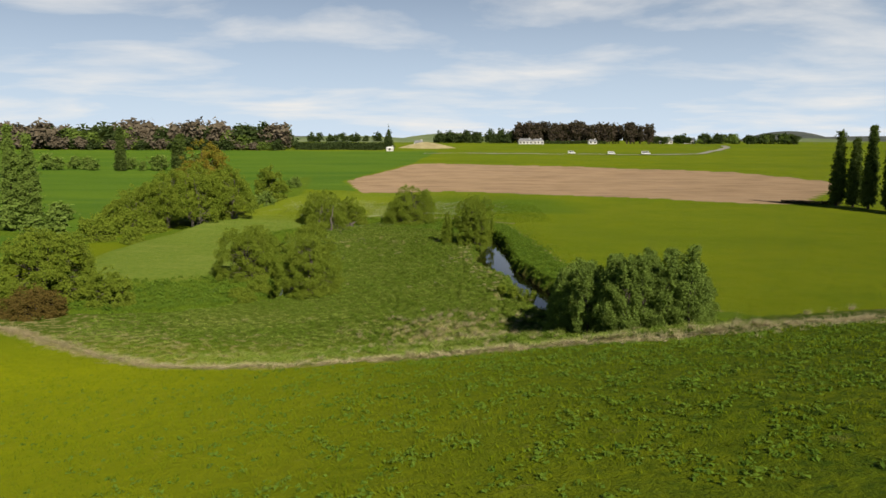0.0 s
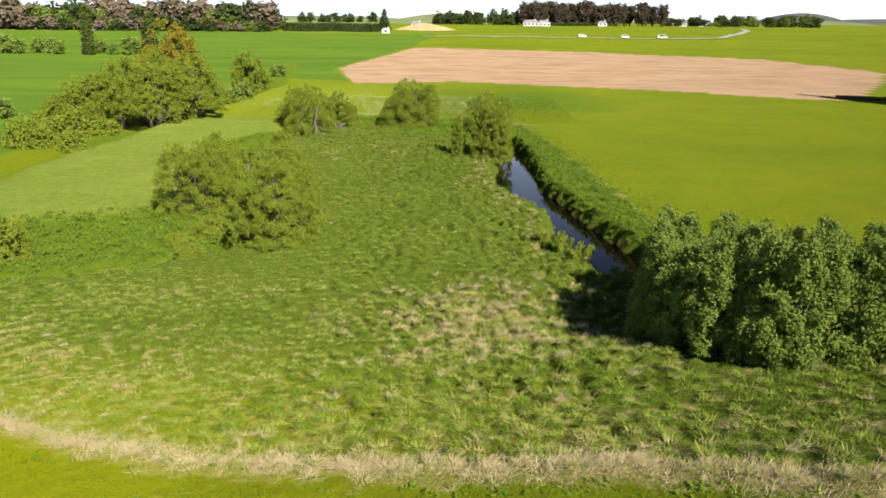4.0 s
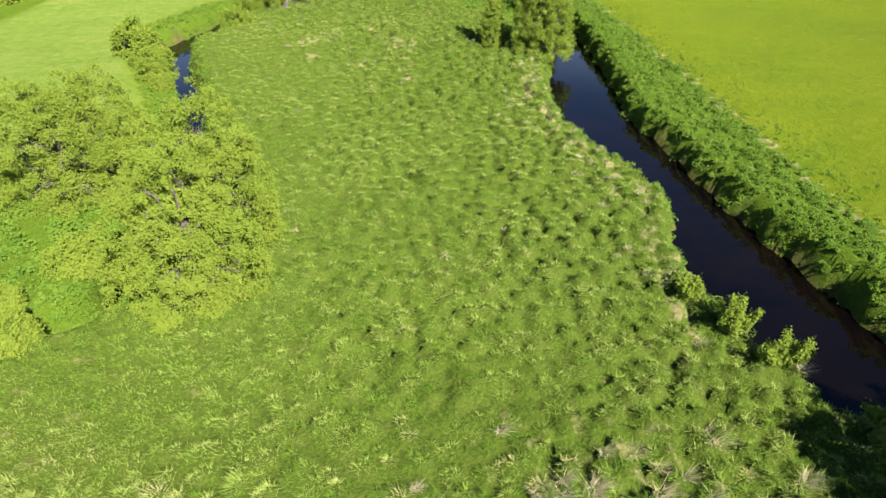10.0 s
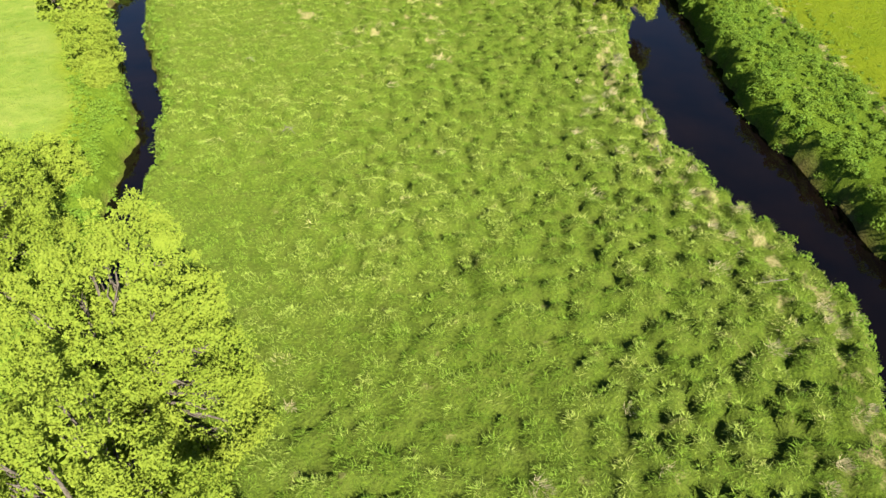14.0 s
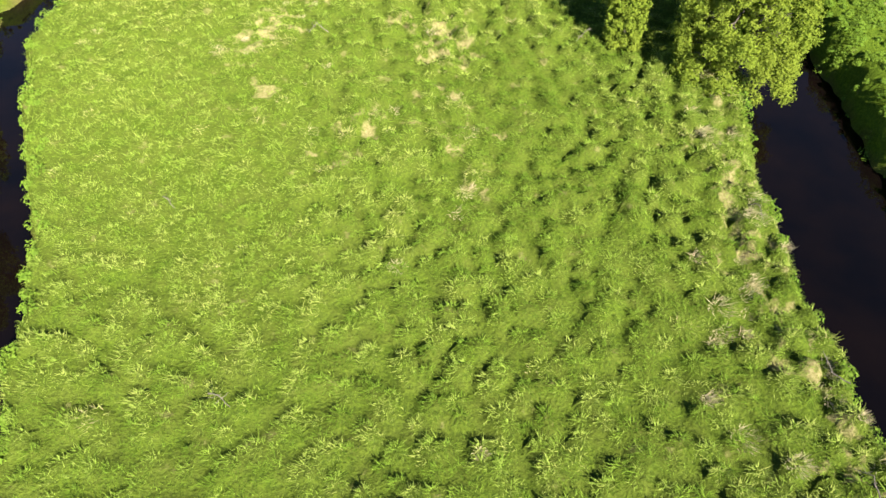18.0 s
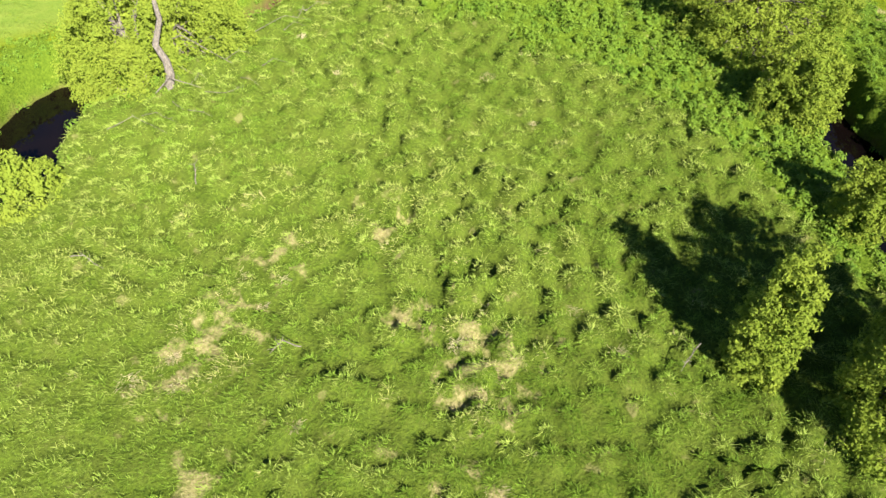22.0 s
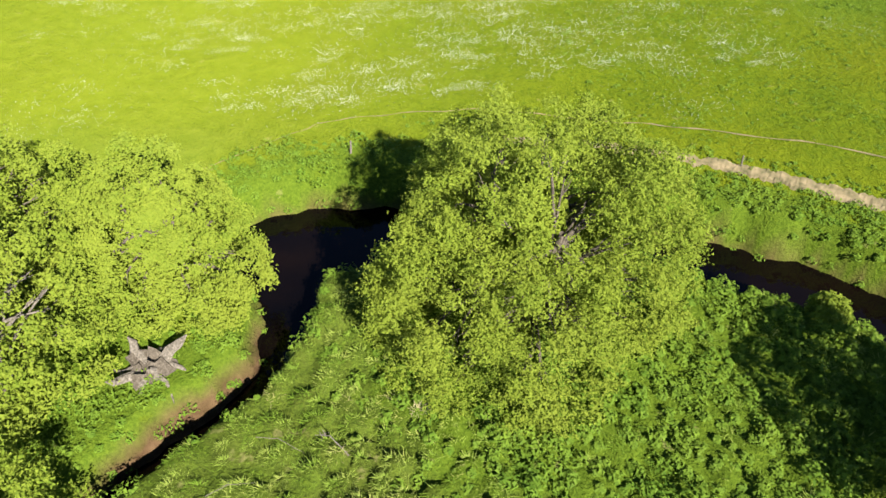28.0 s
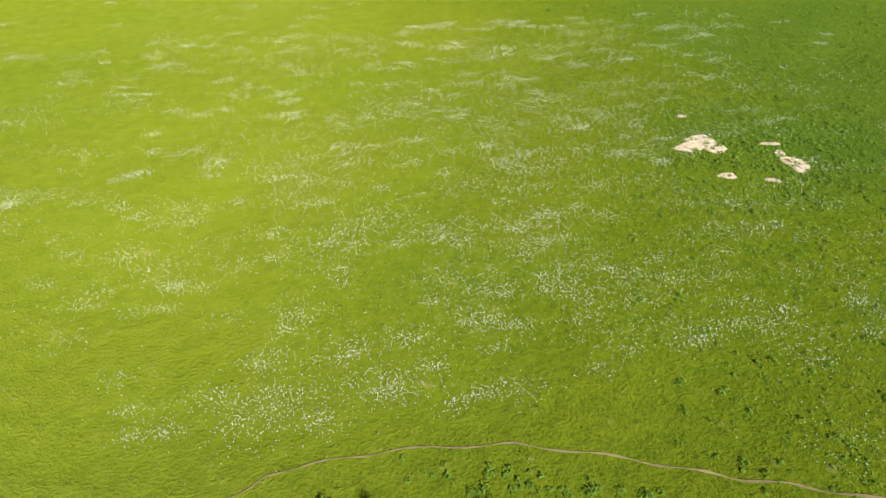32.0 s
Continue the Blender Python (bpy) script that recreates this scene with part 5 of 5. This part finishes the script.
def blade_mesh(name, mat, base, direc, length, width, lean):
    """Leaning pointed blades, one face each; base (n,3), direc (n,2)."""
    n = len(base)
    side = np.column_stack([-direc[:, 1], direc[:, 0], np.zeros(n)]) * width[:, None] * 0.5
    tip = base + np.column_stack([direc * (lean * length)[:, None] * 0.8, (1 - 0.5 * lean) * length])
    return mesh_np(name, np.stack([base - side, base + side, tip], 1).reshape(-1, 3), np.arange(3 * n).reshape(-1, 3), [mat])


def scatter(x0, x1, y0, y1, step, rg, jitter=0.45):
    X, Y = np.meshgrid(np.arange(x0, x1, step), np.arange(y0, y1, step))
    X = X.ravel() + rg.uniform(-jitter, jitter, X.size) * step
    return X, Y.ravel() + rg.uniform(-jitter, jitter, X.size) * step


def on_land(x, y, drop=0.0):
    return np.column_stack([x, y, land(x, y) - drop])


def tuft_blades(c, per, rg, r0, length, width, lean, wind=(0.25, 0.1)):
    n = len(c)
    who = np.repeat(np.arange(n), per)
    a = rg.uniform(0, 6.283, n * per)
    rr = np.sqrt(rg.random(n * per)) * r0[who]
    out = np.column_stack([np.cos(a), np.sin(a)])
    base = c[who].copy()
    base[:, :2] += out * rr[:, None]
    d = out + np.array(wind) + 0.35 * rg.normal(size=out.shape)
    d /= np.linalg.norm(d, axis=1)[:, None] + 1e-9
    L = length[who] * rg.uniform(0.6, 1.25, n * per)
    return base, d, L, width * rg.uniform(0.7, 1.3, n * per), np.clip(lean * rg.uniform(0.5, 1.4, n * per), 0.1, 1.25)


def meadow():
    rg = np.random.default_rng(11)
    def tone_of(x, y, tone, hm):
        """Deep green to yellow-green in drifts; beige where the straw share is high."""
        dead = tone > 1 - straw_share(x, y) * (0.3 + 0.75 * smooth(-0.1, 0.4, wobble(x, y, 1.5, 7))) * (1 - 0.45 * smooth(66, 76, y))
        drift = 0.5 + 0.5 * wobble(x, y, 0.33, 2)
        east = rank(x, y)
        tn = 0.16 - 0.18 * east + (0.26 + 0.36 * east) * tone + 0.26 * drift + 0.08 * rg.normal(size=len(x)) + 0.08 * smooth(0.2, 0.6, hm)
        tn = tn - 0.24 * np.exp(-(((x + 2) / 4) ** 2 + ((y - 111) / 5) ** 2)) - 0.15 * np.exp(-(((x + 8) / 3) ** 2 + ((y - 121) / 4) ** 2))
        tn = tn - 0.14 * np.exp(-(((x + 6.5) / 5) ** 2 + ((y - 115) / 4) ** 2))
        # pale grass and whitish sun glare, both put into the blade tone
        pale = np.exp(-(((x + 17) / 6) ** 2 + ((y - 67.5) / 4) ** 2)) + np.exp(-(((x + 20) / 4) ** 2 + ((y - 112) / 6) ** 2)) + 0.9 * smooth(118, 122, y) * smooth(134, 127, y) * smooth(0, -6, x)
        tn = tn + 0.2 * pale
        return np.where(dead, rg.uniform(0.66, 0.97, len(x)), np.clip(tn, 0, 0.60 + 0.12 * np.maximum(east, pale)))

    # undergrowth of short blades, combed by the wind
    n = 980000
    x, y = rg.uniform(-31, 17, n), rg.uniform(34, 152, n)
    ok = inside(x, y, ROUGH) & ~((x > 10) & (y > 49) & (y < 66))
    x, y = x[ok], y[ok]
    gap = creek_gap(x, y)
    x, y = x[gap > 0.05], y[gap > 0.05]
    hm, tone = tussock(x, y)
    on = (rg.random(len(x)) < 0.67 - 0.52 * rank(x, y) + 0.6 * smooth(0.04, 0.2, hm)) & (rg.random(len(x)) > 0.75 * weed_place(x, y)) & (rg.random(len(x)) < np.where(y < 66, 0.7, 0.8))
    x, y, hm, tone = x[on], y[on], hm[on], tone[on]
    gx = hummock(x + 0.1, y) - hummock(x - 0.1, y)
    gy = hummock(x, y + 0.1) - hummock(x, y - 0.1)
    d = np.column_stack([-gx, -gy]) * 2.5 + rg.normal(size=(len(x), 2)) * 0.45 + np.column_stack([-0.25 * smooth(0, -12, x), np.full(len(x), -0.3)])
    d /= np.linalg.norm(d, axis=1)[:, None] + 1e-9
    ln = rg.uniform(0.12, 0.34, len(x)) * (0.75 + 0.7 * hm) * (1 + 0.35 * wobble(x, y, 4.1, 3))
    tn = tone_of(x, y, tone, hm)
    b1 = (on_land(x, y, 0.02), d, ln, rg.uniform(0.014, 0.028, len(x)), rg.uniform(0.5, 1.25, len(x)))
    # a fountain of long arched blades on every tussock
    c = 0.64
    I, J = np.meshgrid(np.arange(-50, 28), np.arange(52, 240))
    I, J = I.ravel(), J.ravel()
    r = TUFT[I % 97, J % 89]
    x, y = (I - 0.1 + 1.2 * r[:, 0]) * c, (J - 0.1 + 1.2 * r[:, 1]) * c
    ok = inside(x, y, ROUGH) & (creek_gap(x, y) > 0.15) & ~((x > 10) & (y > 49) & (y < 66)) & (rg.random(len(x)) > 0.85 * weed_place(x, y))
    x, y, r = x[ok], y[ok], r[ok]
    rad = c * (0.34 + 0.42 * r[:, 2] ** 1.5)
    tall = (0.45 + 0.55 * r[:, 3]) * (0.55 + 0.45 * smooth(-14, 0, x))
    tone = (r[:, 0] * 7.3 + r[:, 1] * 5.1 + r[:, 3] * 3.7) % 1
    per = 62
    tt = tone_of(x, y, tone, 0.3 + 0 * x)
    tt = np.repeat(np.where((y > 70) & (tt > 0.62), 0.62, tt) * np.where(y > 70, 0.86, 1), per) + rg.normal(size=len(x) * per) * 0.06
    spread = rad * np.where(y < 68, 0.8, 1.05)
    b2 = tuft_blades(on_land(x, y, 0.0), per, rg, spread, np.where(y < 68, rad * (0.7 + 0.5 * tall), 0.14 + 0.12 * tall), 0.022, 0.95, (-0.3, -0.65))
    b2[0][:, 2] = land(b2[0][:, 0], b2[0][:, 1]) - 0.02
    on = rg.random(len(tt)) < np.where(b2[0][:, 1] < 68, 1, 0.4 + 0.6 * rank(b2[0][:, 0], b2[0][:, 1]))
    b2, tt = tuple(q[on] for q in b2), tt[on]
    b = tuple(np.concatenate([p, q]) for p, q in zip(b1, b2))
    tn = np.clip(np.concatenate([tn, tt]), 0, 1)
    me = blade_mesh("tussock_grass", GRASS, *b)
    at = me.attributes.new("tone", "FLOAT", "POINT")
    at.data.foreach_set("value", np.repeat(tn, 3).astype(np.float32))
    tagged(new("tussock_grass", me), "bright green tussock grass in uneven clumps", "grass", kind="stuff")
    # dead straw in flattened fans
    x, y = scatter(-46, 36, 34, 152, 0.62, rg, 0.48)
    ok = inside(x, y, ROUGH) & (creek_gap(x, y) > 0.4) & ~((x > 10) & (y > 49) & (y < 66))
    x, y = x[ok], y[ok]
    dead = rg.random(len(x)) < straw_share(x, y) * (0.11 + 1.0 * (y < 70) + 0.5 * (x > 0) * (y > 76) * (y < 119)) * (0.12 + 1.5 * (wobble(x, y, 1.3, 4) > 0.05))
    dead &= (y > 70) | (hummock(x, y) > 0.2)
    x, y = x[dead], y[dead]
    fan = (y < 73) * 1.0
    b = tuft_blades(on_land(x, y, -0.04), 96, rg, rg.uniform(0.14, 0.42, len(x)) * (1 - 0.3 * fan), rg.uniform(0.16, 0.36, len(x)) * (1 + 1.0 * fan), 0.016, 0.85, (0.7, -1.0))
    tagged(new("dead_grass", blade_mesh("dead_grass", STRAW, *b)), "beige dead grass lying in flattened fans in the meadow", "grass", kind="stuff")
    # thick straw line on the terrace edge
    e = np.array(EDGE[1:13])
    seg = np.linalg.norm(np.diff(e, axis=0), axis=1)
    m = 2300
    s = rg.uniform(0, seg.sum(), m)
    k = np.searchsorted(np.cumsum(seg), s)
    u = (s - np.concatenate([[0], np.cumsum(seg)])[k]) / seg[k]
    p = e[k] + u[:, None] * (e[k + 1] - e[k])
    p += rg.normal(size=(m, 2)) * np.where(rg.random(m) < 0.6, 0.25, 0.55 + 1.0 * smooth(2, 18, p[:, 0]))[:, None]
    p[:, 1] += 0.35
    c = on_land(p[:, 0], p[:, 1])
    b = tuft_blades(c, 34, rg, rg.uniform(0.12, 0.32, m), rg.uniform(0.2, 0.48, m), 0.015, 0.95, (0.6, -0.7))
    tagged(new("dead_grass", blade_mesh("dead_grass", STRAW, *b)), "line of pale straw along the pasture's edge", "grass", kind="stuff")


def pasture(name, label, box, tufts, per, size, seed, mat, width=0.03, lean=0.8, test=None):
    rg = np.random.default_rng(seed)
    x, y = rg.uniform(box[0], box[1], tufts), rg.uniform(box[2], box[3], tufts)
    ok = ~inside(x, y, ROUGH) & (creek_gap(x, y) > 0.3)
    if test is not None:
        ok &= test(x, y, rg)
    x, y = x[ok], y[ok]
    c = on_land(x, y, 0.02)
    b = tuft_blades(c, per, rg, rg.uniform(0.05, 0.22, len(x)), rg.uniform(*size, len(x)), width, lean, (0.1, 0.05))
    tagged(new(name, blade_mesh(name, mat, *b)), label, "grass", kind="stuff")


def weeds(name, label, x, y, leaves_each, size, rise, seed, mat=None, spread=0.36):
    """Leafy knots of nettle, dock and bramble."""
    rg = np.random.default_rng(seed)
    c = on_land(x, y)
    n = len(c)
    who = np.repeat(np.arange(n), leaves_each)
    d = unit(rg.normal(size=(len(who), 3)) * [1, 1, 0.8] + [0, 0, 0.55])
    d[:, 2] = np.abs(d[:, 2])
    sc = (rg.uniform(0.55, 1.25, n) * (0.85 + 0.45 * wobble(c[:, 0], c[:, 1], 1.3, 6)))[who][:, None]
    p = c[who] + d * sc * [spread, spread, rise] * rg.uniform(0.6, 1.0, (len(who), 1))
    nrm = unit(d + [0, 0, 0.5] + 0.5 * rg.normal(size=d.shape))
    v, f = leaves(p, nrm, size, rg, 1.6)
    tagged(new(name, mesh_np(name, v, f, [mat or WEED])), label, "weeds", kind="stuff")


def all_weeds():
    rg = np.random.default_rng(21)
    x, y = scatter(-48, 24, 66, 160, 0.46, rg, 0.5)
    gap = creek_gap(x, y)
    r = inside(x, y, ROUGH)
    clump = smooth(-0.4, 0.3, wobble(x, y, 2.2, 9))
    east = inside(x, y, [(a, b) for a, b, w in CREEK[1:20]] + VERGE) & (gap > 0.1) & (rg.random(len(x)) < 0.55 + 0.4 * clump)
    ex, ey = scatter(8, 24, 70, 152, 0.68, rg, 0.5)
    ok = inside(ex, ey, [(a, b) for a, b, w in CREEK[1:20]] + VERGE) & (creek_gap(ex, ey) > 0.15)
    weeds("bank_weeds", "rounded clumps of green nettles and docks covering the creek bank", ex[ok], ey[ok], 120, 0.07, 0.46, 31, None, 0.40)
    wide = np.where((y > 146) & (x > -14), 3.3, 2.6)
    other = ~r & ~east & (gap > -0.3) & (gap < wide) & (along(x, y, TRACK) > 0.5) & (rg.random(len(x)) < 0.5 + 0.45 * clump)
    weeds("bank_weeds", "green weeds along the outer creek bank", x[other], y[other], 44, 0.07, 0.34, 32)
    lip = r & (gap > -0.1) & (gap < 0.8) & (rg.random(len(x)) < 0.6)
    weeds("bank_weeds", "green weeds hanging over the meadow's water edge", x[lip], y[lip], 40, 0.075, 0.34, 33)
    x, y = scatter(-40, 9, 70, 152, 0.42, rg, 0.5)
    pl = (creek_gap(x, y) > 0.2) & (rg.random(len(x)) < weed_place(x, y) * np.where(x < -14, smooth(-0.55, 0.35, wobble(x, y, 1.7, 8)) * 0.9, np.where(x < -9, 0.5, 0.95)))
    far = pl & (x < -14)
    pl &= x >= -14
    weeds("weed_patch", "low broad-leaved weeds in a dense green patch", x[pl], y[pl], 56, 0.085, 0.36, 34, None, 0.32)
    weeds("weed_patch", "coarse green weeds and rushes north of the ditch", x[far], y[far], 30, 0.11, 0.5, 35, None, 0.34)


meadow()
all_weeds()
pasture("pasture_grass", "grazed green pasture grass on the terrace", (-45, 40, 14, 62), 34000, 4, (0.09, 0.21), 41, SWARD, 0.034)
pasture("pasture_grass", "short pasture grass north of the creek", (-38, 22, 150, 188), 44000, 4, (0.08, 0.18), 42, NORTHSWARD, 0.026)
pasture("pasture_grass", "pasture grass on the west bank", (-60, -24, 72, 150), 12000, 3, (0.08, 0.18), 43, NORTHSWARD, 0.04)


def docks():
    rg = np.random.default_rng(51)
    n = 26000
    x, y = rg.uniform(-30, 36, n), rg.uniform(13, 46, n)
    ok = ~inside(x, y, ROUGH) & (rg.random(n) < (smooth(-16, 14, x) * 0.85 + 0.06) * smooth(-0.7, 0.5, wobble(x, y, 1.6, 3)))
    weeds("pasture_weeds", "broad dock and thistle rosettes in the pasture", x[ok], y[ok], 8, 0.07, 0.13, 52, WEED, 0.16)


docks()


def daisies():
    """White flower heads in loose drifts over the north pasture."""
    rg = np.random.default_rng(61)
    k = 760
    cx = rg.normal(-8, 11, k)
    cy = rg.uniform(160, 194, k) + 0.15 * (cx + 10)
    cx[:110], cy[:110] = rg.uniform(-42, -17, 110), rg.uniform(164, 198, 110)
    ok = (cx > -42) & (cx < 15)
    cx, cy = cx[ok], cy[ok]
    cx = np.concatenate([cx, [-29.4, -30.5, -29.8, -29.2, -25, -16.9, -15.5, -9.4, -16.2, 1.6]])
    cy = np.concatenate([cy, [169.2, 170.5, 171, 156.6, 173.7, 160, 159.9, 164.2, 160.4, 159]])
    who = np.concatenate([rg.integers(0, len(cx), 62000), len(cx) - 1 - rg.integers(0, 10, 1100)])
    r = rg.exponential(1.0, len(cx))[who]
    x = cx[who] + rg.normal(size=len(who)) * (0.28 + 0.42 * r)
    y = cy[who] + rg.normal(size=len(who)) * (0.16 + 0.26 * r) + 0.12 * (x - cx[who])
    c = on_land(x, y, -0.085)
    v, f = leaves(c, unit(rg.normal(size=c.shape) * 0.35 + [0, -0.3, 1]), 0.024, rg, 1.2)
    tagged(new("daisies", mesh_np("daisies", v, f, [PETAL])), "white daisies flowering in drifts over the pasture", "flowers", kind="stuff")


daisies()


def poached():
    """Dark rank tufts round the bare soil, along the track and on the east verge."""
    rg = np.random.default_rng(71)
    x = np.concatenate([rg.normal(5, 3.4, 420), rg.uniform(-12, 13, 260), rg.uniform(11, 19, 500)])
    y = np.concatenate([rg.normal(176.5, 2.8, 420), np.zeros(260), rg.uniform(80, 148, 500)])
    y[420:680] = np.interp(x[420:680], [-13, -5, 4.6, 14], [157.2, 156.1, 153.3, 149]) + rg.choice([-0.8, 0.85], 260) + rg.normal(size=260) * 0.25
    x[680:] = np.interp(y[680:], [80, 91, 105, 126, 142, 150], [18.6, 17.2, 15.9, 13.9, 12.2, 11.0]) + rg.exponential(0.9, 500) - 0.2
    x = np.concatenate([x, rg.uniform(-4, 22, 900)])
    y = np.concatenate([y, rg.uniform(157, 198, 900)])
    weeds("rank_tufts", "dark rank tufts round trampled ground", x, y, 22, 0.06, 0.17, 72, WEED, 0.18)
    x, y = rg.uniform(-12, 22, 5200), rg.uniform(154, 192, 5200)
    ok = (creek_gap(x, y) > 2.0) & (rg.random(len(x)) < smooth(-12, 6, x) * smooth(-0.6, 0.4, wobble(x, y, 0.5, 3)))
    weeds("rank_tufts", "small dark tufts scattered in the grazed pasture", x[ok], y[ok], 10, 0.05, 0.10, 73, WEED, 0.13)


poached()
